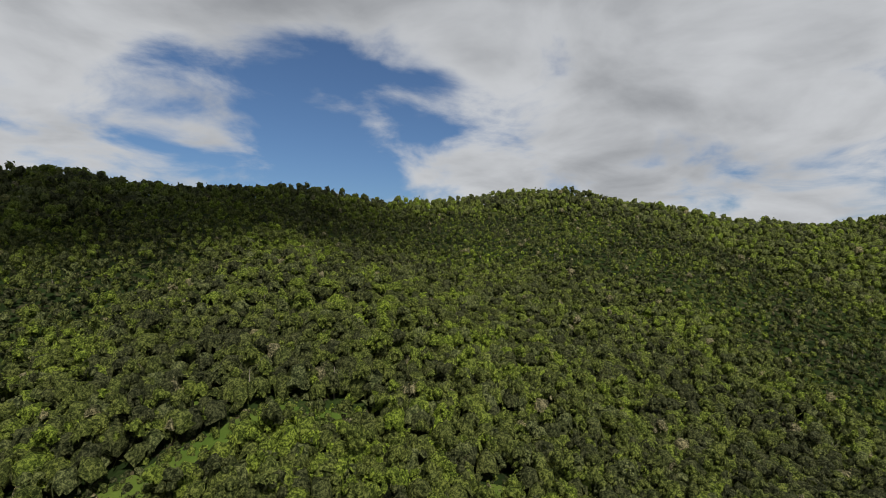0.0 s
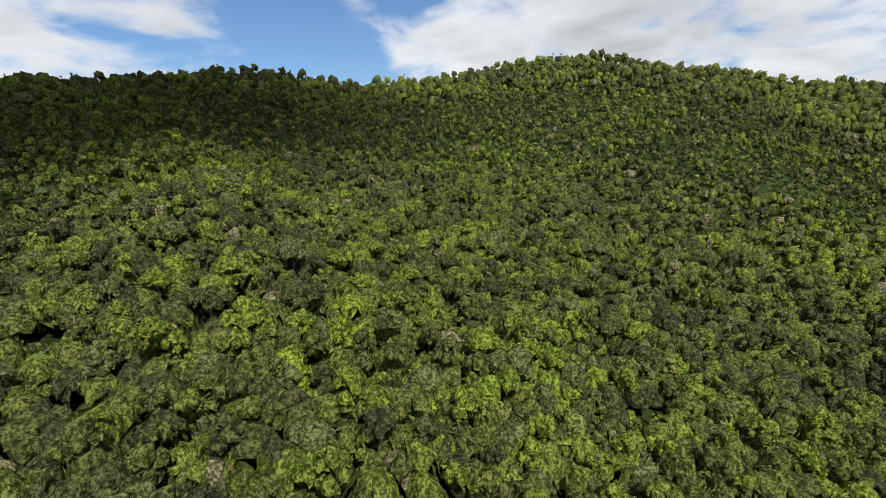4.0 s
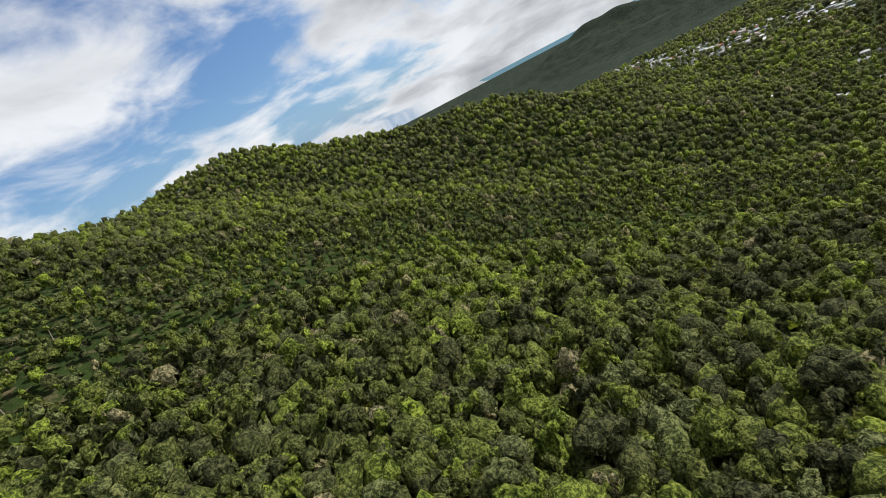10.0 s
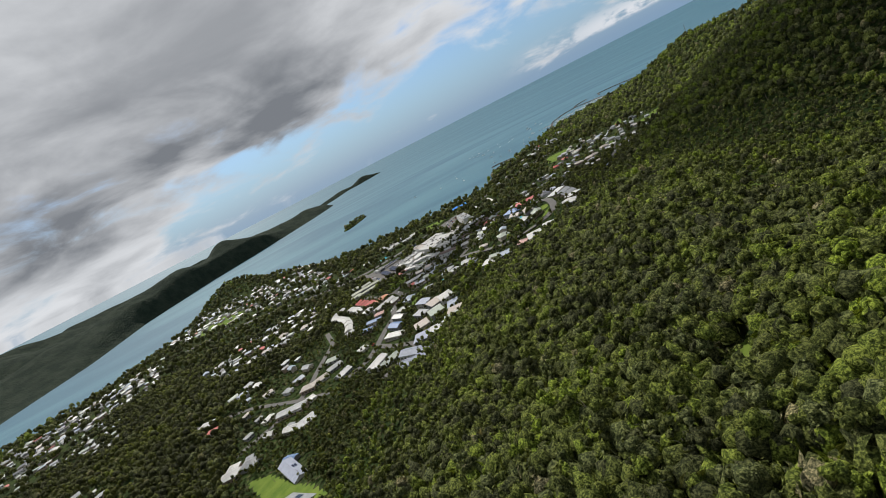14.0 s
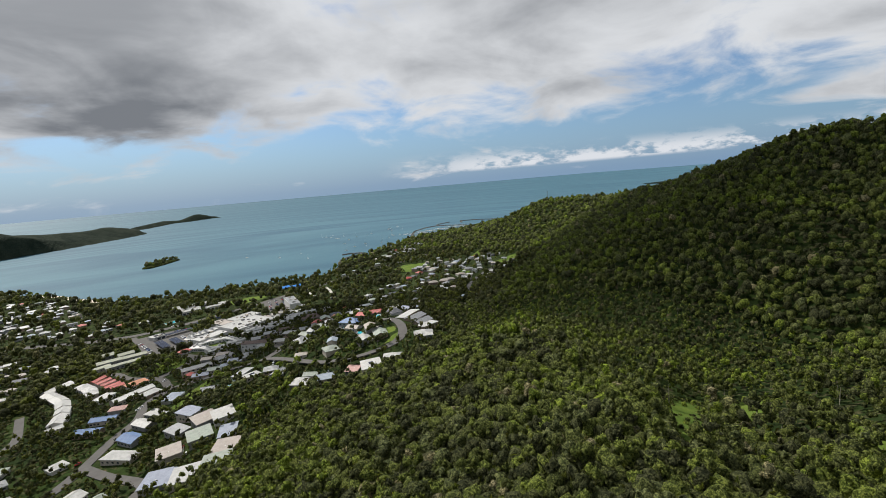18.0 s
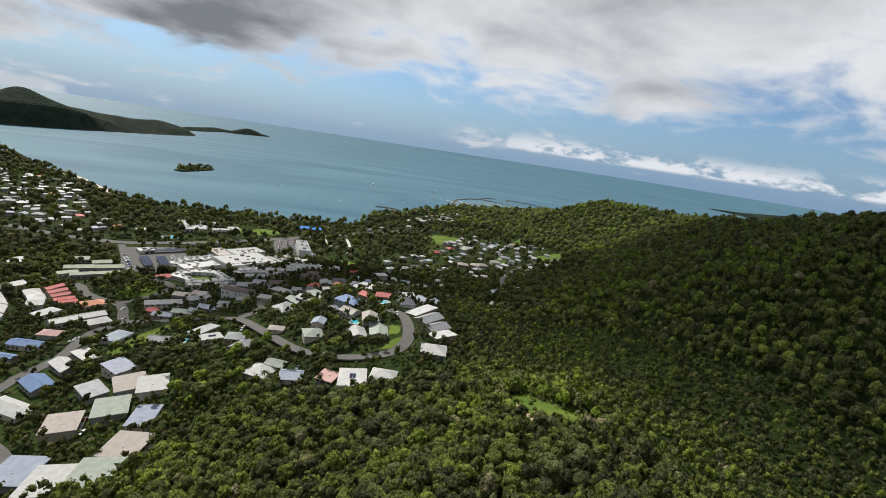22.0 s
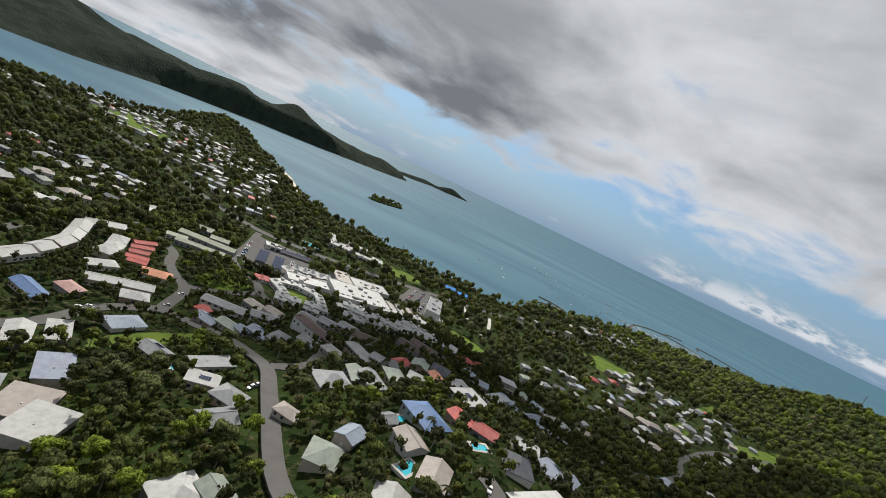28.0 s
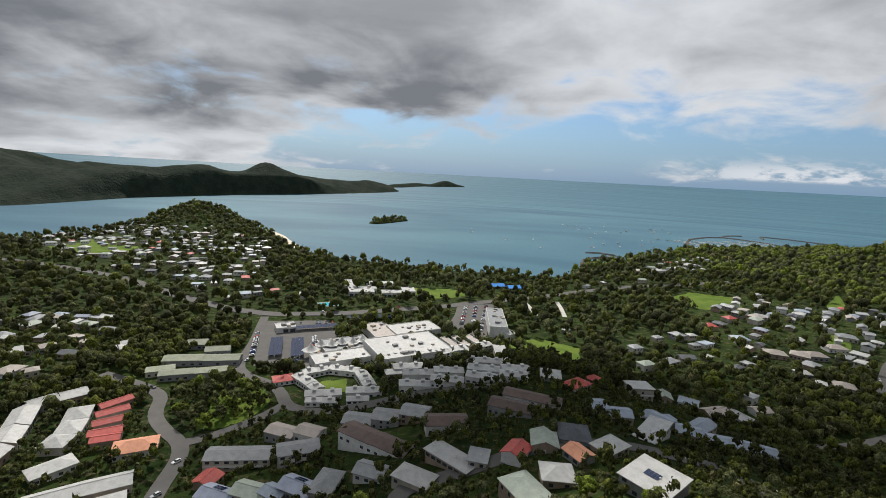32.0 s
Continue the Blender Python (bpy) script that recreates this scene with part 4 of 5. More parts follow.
patch("sports_field", [(75, -839), (15, -855), (-15, -842), (-15, -825), (15, -796), (43, -788)], 0.3, GRASS, "wide green sports field", "field")
patch("lawn", [(-291, -832), (-345, -826), (-382, -896), (-330, -926)], 0.3, GRASS, *LAWN)
patch("lawn", [(-366, -707), (-415, -764), (-392, -722)], 0.3, GRASS, *LAWN)
patch("lawn", [(-43, -637), (-97, -583), (-113, -646), (-79, -666)], 0.3, GRASS, *LAWN)
strip("lane", [(-80, -812), (-84, -783), (-87, -744)], 5, 0.35, CONCRETE, "pale concrete lane of a camp ground", "lane")
strip("lane", [(-123, -818), (-122, -787), (-119, -746)], 5, 0.35, CONCRETE, "pale concrete lane of a camp ground", "lane")
patch("field", [(519, -918), (649, -975), (700, -1055), (635, -1073), (546, -987)], 0.4, GRASS, "open green paddock before the knoll", "field", step=12)
strip("beach", [(309, -1109), (370, -1191), (420, -1272), (488, -1351)], 16, 0.5, SAND, "narrow strip of pale beach sand", "beach")
patch("car_park", [(147, -561), (94, -564), (90, -592), (104, -634), (124, -677), (183, -661), (171, -628)], 0.3, ASPHALT, "grey asphalt car park before the shops", "car park", step=5)
patch("car_park", [(5, -687), (-28, -649), (-43, -781), (0, -768)], 0.3, ASPHALT, "grey asphalt car park behind the shops", "car park", step=6)
patch("paved_yard", [(105, -569), (94, -570), (112, -623), (121, -620)], 0.42, EARTH, "reddish paved forecourt", "paving", step=4)


# ---- shopping centre ----
def block(name, x, y, w, d, turn, h, mat, label, plant_count=4, category="building"):
    """A flat-roofed block with parapet, roof plant and shop windows."""
    base = ground_at(x, y) - 1.0
    ob = tagged(new(name), label, category)
    ob.matrix_basis = pose(x, y, base, 0, 0, turn)
    r = random.Random(int(x + y * 3))
    box("wall", -w / 2, w / 2, -d / 2, d / 2, 0, h + 1.0, WALLS[1], ob)
    solid("roof", box_at(-w / 2 + 0.3, w / 2 - 0.3, -d / 2 + 0.3, d / 2 - 0.3, h + 1.0, h + 1.25), BOX_FACES, mat, ob)
    for x0, x1, y0, y1 in ((-w / 2, w / 2, -d / 2, -d / 2 + 0.3), (-w / 2, w / 2, d / 2 - 0.3, d / 2), (-w / 2, -w / 2 + 0.3, -d / 2 + 0.3, d / 2 - 0.3), (w / 2 - 0.3, w / 2, -d / 2 + 0.3, d / 2 - 0.3)):
        box("parapet", x0, x1, y0, y1, h + 1.0, h + 1.7, TRIM, ob)
    for _ in range(plant_count):
        px, py, s = r.uniform(-w * 0.42, w * 0.42), r.uniform(-d * 0.4, d * 0.4), r.uniform(0.8, 2.2)
        box("roof_plant", px - s, px + s, py - s * 0.7, py + s * 0.7, h + 1.25, h + 1.25 + s * 0.8, WALLS[r.choice((0, 2))], ob)
    for i in range(int(w / 6)):
        box("shop_window", -w / 2 + 6 * i + 0.8, -w / 2 + 6 * i + 5.2, d / 2, d / 2 + 0.1, 1.4, 4.0, GLASS, ob)
    BUILT.append((x, y, min(w, d) / 2 + 1))
    for k in (-0.35, 0.35):
        c, s = math.cos(radians(turn)), math.sin(radians(turn))
        a, b = (w * k, 0) if w > d else (0, d * k)
        BUILT.append((x + c * a - s * b, y + s * a + c * b, min(w, d) / 2 + 1))
    return ob


def mall(u, v):
    """A place in the shopping centre's own axes."""
    return 60 + 0.90 * u - 0.46 * v, -612 + 0.46 * u + 0.90 * v


SHOP = "large white flat-roofed hall of the shopping centre"
block("shopping_hall", *mall(-16, 20), 60, 46, 32, 8, ROOFS["w"], SHOP, 14)
block("shopping_hall", *mall(38, 22), 42, 20, 32, 6.5, ROOFS["w"], SHOP, 5)
block("shopping_hall", *mall(-38, -26), 44, 26, 32, 7, ROOFS["w"], SHOP, 8)
block("shopping_hall", *mall(-8, -30), 22, 40, 32, 6, ROOFS["be"], "beige flat-roofed hall of the shopping centre", 5)
block("shopping_hall", *mall(28, -8), 40, 26, 32, 5, ROOFS["lg"], "light grey flat-roofed hall of the shopping centre", 5)
block("restaurant", 154, -641, 17, 15, 30, 4.5, ROOFS["w"], "small white flat-roofed restaurant by the car park", 3)
block("office_block", -40, -690, 17, 62, 2, 11, ROOFS["g"], "tall grey office block at the centre's end", 8)
block("hotel_wing", *mall(-118, 0), 10, 30, 32, 6, ROOFS["g"], "long grey flat-roofed block", 2)
for u, long in ((-56, 36), (-66, 38), (-78, 34)):
    block("market_hall", *mall(u, 22), 6.5, long, 32, 4, ROOFS["be"], "long narrow beige roof of a shopping arcade", 0)
for x, y, w, d in ((139, -813, 15, 50), (106, -837, 36, 14), (119, -782, 34, 15), (79, -790, 30, 14), (114, -800, 22, 12), (64, -808, 16, 22)):
    block("school_building", x, y, w, d, 15, 5, ROOFS["w"], "white flat-roofed school building", 3)
for x, y, w, d in ((-338, -1069, 44, 18), (-389, -1103, 40, 16), (-432, -1154, 30, 20), (-548, -1398, 50, 16), (-595, -1463, 34, 14)):
    block("marina_shed", x, y, w, d, 35, 6, ROOFS["w"], "long white marina shed near the shore", 2)


def shade_sail(x, y, size, turn):
    """A white peaked shade sail on a mast."""
    base = ground_at(x, y) + 5.0
    ob = tagged(new("shade_sail"), "white peaked fabric shade over the mall", "shade sail", "shade sails of the mall")
    ob.matrix_basis = pose(x, y, base, 0, 0, turn)
    n, co, faces = 12, [], []
    for ring in range(6):
        t = ring / 5
        for k in range(n * 2):
            a = 2 * math.pi * k / (n * 2)
            r = size * (0.06 + 0.94 * t) * (1.0 if k % (n // 2) == 0 else 0.86 + 0.14 * (1 - t))
            co.append((r * math.cos(a), r * math.sin(a), 1.6 + 4.8 * (1 - t) ** 2.0))
    for ring in range(5):
        for k in range(n * 2):
            a, b = ring * n * 2 + k, ring * n * 2 + (k + 1) % (n * 2)
            faces.append((a, b, b + n * 2, a + n * 2))
    cloth = solid("cloth", co, faces, ROOFS["w"], ob)
    for p in cloth.data.polygons:
        p.use_smooth = True
    box("mast", -0.12, 0.12, -0.12, 0.12, -5.0, 6.6, TRIM, ob)


for i in range(5):
    shade_sail(*mall(14 + i * 8.5, -6 + (i % 2) * 2), 5.6, 32 + i * 9)
shade_sail(*mall(57, 3), 7.5, 20)


def carport(x, y, w, d, turn):
    """A solar roof over parked cars: posts, beams, panels."""
    z = ground_at(x, y)
    ob = tagged(new("solar_carport"), "dark blue solar panel roof over parked cars", "carport", "solar carports of the car park")
    ob.matrix_basis = pose(x, y, z, 0, 0, turn)
    for i in range(max(2, round(w / 8)) + 1):
        px = -w / 2 + 0.4 + i * (w - 0.8) / max(2, round(w / 8))
        box("post", px - 0.12, px + 0.12, -0.12, 0.12, 0, 3.0, TRIM, ob)
        box("beam", px - 0.1, px + 0.1, -d / 2 + 0.2, d / 2 - 0.2, 3.0, 3.18, TRIM, ob)
    nx, ny = int(w / 4), max(2, int(d / 3))
    for i in range(nx):
        for j in range(ny):
            x0, y0 = -w / 2 + i * w / nx, -d / 2 + j * d / ny
            box("solar_panel", x0 + 0.06, x0 + w / nx - 0.06, y0 + 0.06, y0 + d / ny - 0.06, 3.2 + 0.12 * j, 3.3 + 0.12 * j, SOLAR, ob)


carport(143, -595, 40, 10, 110)
carport(126, -597, 40, 10, 110)
carport(87, -689, 44, 11, 20)
carport(134, -646, 52, 9, 25)


# ---- pools ----
POOL = material("pool_water", lambda n: surface(n, n.mix(n.noise(where(n), 0.6, 3), (0.03, 0.34, 0.45), (0.06, 0.46, 0.55)), 0.15))
def pool(x, y, w, d, turn):
    ob = tagged(new("swimming_pool"), "small turquoise swimming pool with a pale surround", "pool", "swimming pools of the gardens")
    ob.matrix_basis = pose(x, y, ground_at(x, y) + 0.5, 0, 0, turn)
    for x0, x1, y0, y1 in ((-w / 2 - 1.2, w / 2 + 1.2, -d / 2 - 1.2, -d / 2), (-w / 2 - 1.2, w / 2 + 1.2, d / 2, d / 2 + 1.2), (-w / 2 - 1.2, -w / 2, -d / 2, d / 2), (w / 2, w / 2 + 1.2, -d / 2, d / 2)):
        box("surround", x0, x1, y0, y1, -1.2, 0.12, CONCRETE, ob)
    box("pool_water", -w / 2, w / 2, -d / 2, d / 2, -1.2, -0.05, POOL, ob)
    BUILT.append((x, y, max(w, d) / 2 + 2))


pool(141, -732, 22, 14, 25)
pool(-52, -292, 9, 5, 60)
pool(-43, -326, 10, 5, 40)
pool(62, -340, 7, 4, 40)
pool(-79, -323, 8, 4, 30)


# ---- blue tents by the shore ----
BLUE = paint("blue_cloth", (0.03, 0.22, 0.62), (0.03, 0.18, 0.5), 0.7)
for x, y in ((-52, -886), (-74, -880)):
    tent = tagged(new("blue_tent"), "bright blue peaked tent near the shore", "tent", "blue tents by the shore")
    tent.matrix_basis = pose(x, y, ground_at(x, y), 0, 0, 20)
    solid("roof", *gable(18, 12, 3.5, 3.0), BLUE, tent)
    for sx in (-8, 8):
        for sy in (-5, 5):
            box("post", sx - 0.1, sx + 0.1, sy - 0.1, sy + 0.1, 0, 3.6, TRIM, tent)
    BUILT.append((x, y, 12))


# ---- breakwaters, marina, boats ----
def breakwater(name, line, wide, label):
    r = random.Random(len(line) * 7 + int(line[0][0]))
    co, faces = [], []
    for (x0, y0), (x1, y1) in zip(line, line[1:]):
        n = max(1, int(math.dist((x0, y0), (x1, y1)) / 2.2))
        for i in range(n):
            for side in (-0.6, 0.0, 0.6):
                t = (i + r.random()) / n
                a = math.atan2(y1 - y0, x1 - x0)
                x, y = x0 + (x1 - x0) * t - math.sin(a) * side * wide / 2, y0 + (y1 - y0) * t + math.cos(a) * side * wide / 2
                s, h = r.uniform(1.6, 2.8), r.uniform(1.2, 2.0) + (1.4 if side == 0 else 0)
                base = len(co)
                for k in range(5):
                    b = 6.283 * k / 5 + r.random() * 0.6
                    co += [(x + s * math.cos(b), y + s * math.sin(b), -1.5), (x + s * 0.7 * math.cos(b), y + s * 0.7 * math.sin(b), h + r.uniform(-0.3, 0.3))]
                faces += [(base + 2 * k, base + 2 * ((k + 1) % 5), base + 2 * ((k + 1) % 5) + 1, base + 2 * k + 1) for k in range(5)] + [tuple(base + 2 * k + 1 for k in range(5))]
    co = drawn_in(np.array(co)).tolist()
    return tagged(solid(name, co, faces, ROCK), label, "breakwater", kind="structure")


breakwater("breakwater_west", [(-588, -1502), (-622, -1587), (-674, -1691), (-700, -1716), (-764, -1775), (-830, -1798), (-853, -1777), (-899, -1713), (-918, -1648)], 9, "curved rock breakwater round the marina")
breakwater("breakwater_middle", [(-830, -1801), (-856, -1850), (-893, -1874), (-935, -1886)], 8, "rock breakwater spur of the marina")
breakwater("breakwater_outer", [(-966, -1817), (-1000, -1892), (-1068, -1855), (-1157, -1736)], 8, "long rock breakwater of the marina")
breakwater("pier_breakwater", [(-231, -1148), (-240, -1185), (-251, -1208), (-272, -1228), (-316, -1251), (-331, -1279), (-304, -1301), (-272, -1299)], 8, "hooked rock breakwater of a boat ramp")
HULL = paint("boat_hull", (0.72, 0.73, 0.74), (0.6, 0.62, 0.64), 0.3)


def boat(x, y, long, turn):
    """A small yacht: hull, cabin, mast, boom."""
    m = drawn_in(np.array((x, y, 0.0)))
    ob = tagged(new("sailing_boat"), "small white yacht moored on the water", "boat", "boats of the bay")
    ob.matrix_basis = pose(*m, 0, 0, turn)
    w, n, co, faces = long * 0.16, 9, [], []
    for i in range(n):
        t = i / (n - 1)
        b = w * math.sin(math.pi * min(1.0, 0.25 + 0.75 * t)) ** 0.7 if t < 1 else 0.05
        px = -long / 2 + long * t
        co += [(px, -b * 0.55, -0.5), (px, -b, 1.0 + 0.3 * t), (px, b, 1.0 + 0.3 * t), (px, b * 0.55, -0.5)]
        if i:
            k = 4 * i
            faces += [(k - 4 + j, k - 3 + j, k + 1 + j, k + j) for j in range(3)]
    faces += [(0, 3, 2, 1)]
    solid("hull", co, faces, HULL, ob)
    box("cabin", -long * 0.18, long * 0.15, -w * 0.55, w * 0.55, 1.0, 1.9, TRIM, ob)
    box("mast", long * 0.05 - 0.09, long * 0.05 + 0.09, -0.09, 0.09, 1.9, long * 1.15, TRIM, ob)
    box("boom", -long * 0.35, long * 0.05, -0.07, 0.07, 2.6, 2.8, TRIM, ob)
    return ob


first_boat = boat(-12, -1560, 12, 30)
bay = random.Random(5)
for x, y in ((-104, -1441), (-177, -1482), (-175, -1338), (-362, -1865), (-390, -1441), (-309, -1390), (-705, -1980)):
    copy_thing(first_boat, pose(x, y, 0, 0, 0, bay.uniform(0, 360)))
for _ in range(34):
    x, y = bay.uniform(-700, -330), bay.uniform(-1950, -1430)
    if y < -1330 + (x + 300) * 0.9:
        copy_thing(first_boat, pose(*drawn_in(np.array((x, y, 0.0))), 0, 0, bay.uniform(0, 360)))
JETTY = paint("jetty_planks", (0.42, 0.40, 0.37), (0.3, 0.29, 0.27), 0.9)
for row in range(6):
    x0, y0 = -640 - row * 54, -1575 - row * 18
    jetty = box("jetty", -1.4, 1.4, -70, 70, -1.0, 0.9, JETTY)
    jetty.matrix_basis = pose(*drawn_in(np.array((x0, y0, 0.0))), 0, 0, 25)
    tagged(jetty, "long floating marina jetty of grey planks", "jetty", "jetties of the marina")
    for k in range(14):
        for side in (-1, 1):
            if bay.random() < 0.8:
                u, v = side * 8.5, -64 + k * 9.6
                c, s = math.cos(radians(25)), math.sin(radians(25))
                copy_thing(first_boat, pose(*drawn_in(np.array((x0 + c * u - s * v, y0 + s * u + c * v, 0.0))), 0, 0, 25 + bay.choice((0, 180))))


# ---- radio mast on the western ridge ----
tower = tagged(new("radio_mast"), "thin steel radio mast on the wooded ridge", "mast")
tower.matrix_basis = pose(-940, -1139, ground_at(-940, -1139), 0, 0, 0)
for sx, sy in ((-1, -1), (1, -1), (0, 1)):
    box("leg", sx * 0.9 - 0.15, sx * 0.9 + 0.15, sy * 0.9 - 0.15, sy * 0.9 + 0.15, -1, 38, ROOFS["g"], tower)
for k in range(12):
    box("brace", -1.0, 1.0, -1.0, 1.0, 3 * k + 2.0, 3 * k + 2.15, ROOFS["g"], tower)


# ---- cars ----
TYRE = paint("tyre_rubber", (0.02, 0.02, 0.02), (0.03, 0.03, 0.03), 0.9)
CAR_COLOURS = [("white", (0.75, 0.75, 0.75)), ("silver", (0.45, 0.46, 0.48)), ("dark grey", (0.06, 0.065, 0.07)), ("red", (0.40, 0.03, 0.03)), ("blue", (0.05, 0.10, 0.28))]


def car(word, rgb):
    ob = tagged(new("car"), f"parked {word} car on the asphalt", "car", "cars of the town")
    shell = paint("car_paint_" + word.replace(" ", "_"), rgb, tuple(c * 0.9 for c in rgb), 0.25)
    co, faces, prof = [], [], [(-2.2, 0.35, 0.85), (-2.1, 0.3, 1.0), (-0.9, 0.3, 1.02), (0.9, 0.3, 0.98), (2.0, 0.3, 0.85), (2.25, 0.4, 0.65)]
    for i, (x, z0, z1) in enumerate(prof):
        co += [(x, -0.88, z0), (x, -0.84, z1), (x, 0.84, z1), (x, 0.88, z0)]
        if i:
            k = 4 * i
            faces += [(k - 4 + j, k + j, k + 1 + j, k - 3 + j) for j in range(3)] + [(k - 4, k - 1, k + 3, k)]
    faces += [(0, 1, 2, 3), (20, 23, 22, 21)]
    solid("body", co, faces, shell, ob)
    a = [(-1.9, -0.82, 1.0), (1.0, -0.82, 1.0), (1.0, 0.82, 1.0), (-1.9, 0.82, 1.0), (-1.4, -0.66, 1.48), (0.25, -0.66, 1.48), (0.25, 0.66, 1.48), (-1.4, 0.66, 1.48)]
    solid("glasshouse", a, BOX_FACES, GLASS, ob)
    box("roof", -1.38, 0.22, -0.64, 0.64, 1.48, 1.53, shell, ob)
    for x in (-1.35, 1.4):
        for y in (-0.86, 0.86):
            ring = [(x + 0.33 * math.cos(2 * math.pi * k / 10), y + s * 0.11, 0.33 + 0.33 * math.sin(2 * math.pi * k / 10)) for s in (-1, 1) for k in range(10)]
            solid("wheel", ring, [tuple(range(10)), tuple(range(19, 9, -1))] + [(k, 10 + k, 10 + (k + 1) % 10, (k + 1) % 10) for k in range(10)], TYRE, ob)
    return ob


CARS = [car(*c) for c in CAR_COLOURS]
used, lot = set(), random.Random(11)


def park(x, y, turn, lift=0.35):
    i = lot.choices(range(5), (5, 3, 3, 1, 1))[0]
    m = pose(x, y, ground_at(x, y) + lift, 0, 0, turn + lot.uniform(-3, 3))
    if i in used:
        copy_thing(CARS[i], m)
    else:
        CARS[i].matrix_basis = m
        used.add(i)


for k in range(5):
    park(105 + k * 3, -582 - k * 7, 20)
for row, (x0, y0, x1, y1) in enumerate(((115, -565, 135, -624), (104, -574, 123, -631), (154, -575, 174, -629), (119, -670, 172, -653), (-6, -693, -10, -763), (-25, -676, -33, -769), (-17, -686, -21, -767))):
    n = int(math.dist((x0, y0), (x1, y1)) / 2.9)
    for k in range(n):
        if lot.random() < 0.62:
            park(x0 + (x1 - x0) * k / n, y0 + (y1 - y0) * k / n, math.degrees(math.atan2(y1 - y0, x1 - x0)) + 90)
for x, y, turn in ((127, -441, 60), (137, -556, 30), (191, -515, 150), (120, -416, 60), (154, -568, 70), (50, -508, 10), (25, -755, 10), (-59, -813, 10), (-125, -418, 160), (-127, -404, 160), (-111, -436, 170), (142, -372, 5), (140, -377, 5), (24, -333, 80), (23, -336, 60), (-12, -251, 60), (-82, -293, 80), (-68, -281, 0), (98, -256, 70), (71, -252, 70), (72, -247, 70), (170, -293, 40), (133, -189, 10), (95, -244, 60), (65, -738, 8), (139, -701, 5), (-348, -621, 60), (-232, -938, 5)):
    park(x, y, turn, 0.5)

# ---- forest ----
rng = np.random.default_rng(7)


GOLD = (1 + 5 ** 0.5) / 2
ICO = np.array([(-1, GOLD, 0), (1, GOLD, 0), (-1, -GOLD, 0), (1, -GOLD, 0), (0, -1, GOLD), (0, 1, GOLD), (0, -1, -GOLD), (0, 1, -GOLD), (GOLD, 0, -1), (GOLD, 0, 1), (-GOLD, 0, -1), (-GOLD, 0, 1)]) / 1.902
ICO_FACES = np.array([(0, 11, 5), (0, 5, 1), (0, 1, 7), (0, 7, 10), (0, 10, 11), (1, 5, 9), (5, 11, 4), (11, 10, 2), (10, 7, 6), (7, 1, 8), (3, 9, 4), (3, 4, 2), (3, 2, 6), (3, 6, 8), (3, 8, 9), (4, 9, 5), (2, 4, 11), (6, 2, 10), (8, 6, 7), (9, 8, 1)])


def crown_template(lobe_count, leaf_count, size, seed, fine=False):
    """A crown of uneven leafy lobes with sprays of leaves standing out all over. Radius about 1, base at nought."""
    r = np.random.default_rng(seed)
    if lobe_count == 1:
        lobes = [(0, 0, 0.55, 0.92)]
    else:
        turn = r.random() * 6.28
        lobes = [(r.normal() * 0.1, r.normal() * 0.1, 0.78 + 0.2 * r.random(), 0.55)]
        lobes += [((0.42 + 0.28 * r.random()) * math.cos(turn + 6.28 * k / (lobe_count - 1)), (0.42 + 0.28 * r.random()) * math.sin(turn + 6.28 * k / (lobe_count - 1)), 0.05 + 0.85 * r.random(), 0.30 + 0.2 * r.random()) for k in range(lobe_count - 1)]
    ball, ball_faces = ICO, ICO_FACES
    if fine:
        mids, out = {}, []
        pts = [tuple(v) for v in ICO]
        for a, b, c in ICO_FACES:
            ids = []
            for e in ((a, b), (b, c), (c, a)):
                key = tuple(sorted(e))
                if key not in mids:
                    m = (np.array(pts[e[0]]) + np.array(pts[e[1]])) / 2
                    mids[key] = len(pts)
                    pts.append(tuple(m / np.linalg.norm(m)))
                ids.append(mids[key])
            out += [(a, ids[0], ids[2]), (b, ids[1], ids[0]), (c, ids[2], ids[1]), tuple(ids)]
        ball, ball_faces = np.array(pts), np.array(out)
    co, faces, base = [], [], 0
    for x, y, z, size_lobe in lobes:
        spin = np.linalg.qr(r.normal(size=(3, 3)))[0]
        v = (ball @ spin.T) * size_lobe * (0.68 + 0.62 * r.random((len(ball), 1))) + (x, y, z)
        keep = np.array([(v[f][:, 2].mean() - z) > -0.28 * size_lobe for f in ball_faces])
        if np.linalg.det(spin) < 0:
            faces.append(ball_faces[keep][:, ::-1] + base)
        else:
            faces.append(ball_faces[keep] + base)
        co.append(v)
        base += len(v)
    lob = np.array(lobes)[r.integers(len(lobes), size=leaf_count)]
    u = r.normal(size=(leaf_count, 3))
    u[:, 2] = np.abs(u[:, 2]) * 1.1 - 0.4
    u /= np.linalg.norm(u, axis=1, keepdims=True)
    c = lob[:, :3] + u * lob[:, 3:] * (0.94 + 0.40 * r.random((leaf_count, 1)))
    up = u + 0.6 * r.normal(size=(leaf_count, 3))
    up /= np.linalg.norm(up, axis=1, keepdims=True)
    a = np.cross(up, r.normal(size=(leaf_count, 3)))
    a /= np.linalg.norm(a, axis=1, keepdims=True)
    b = np.cross(up, a)
    s = size * (0.6 + 0.8 * r.random((leaf_count, 1)))
    co.append(np.stack([c - a * s, c + a * s * 0.9 + b * s * 0.35, c + b * s * 1.2 - up * s * 0.3], 1).reshape(-1, 3))
    faces.append(np.arange(leaf_count * 3).reshape(-1, 3) + base)
    co = np.concatenate(co)
    co[:, 2] *= 0.95
    return co, np.concatenate(faces)


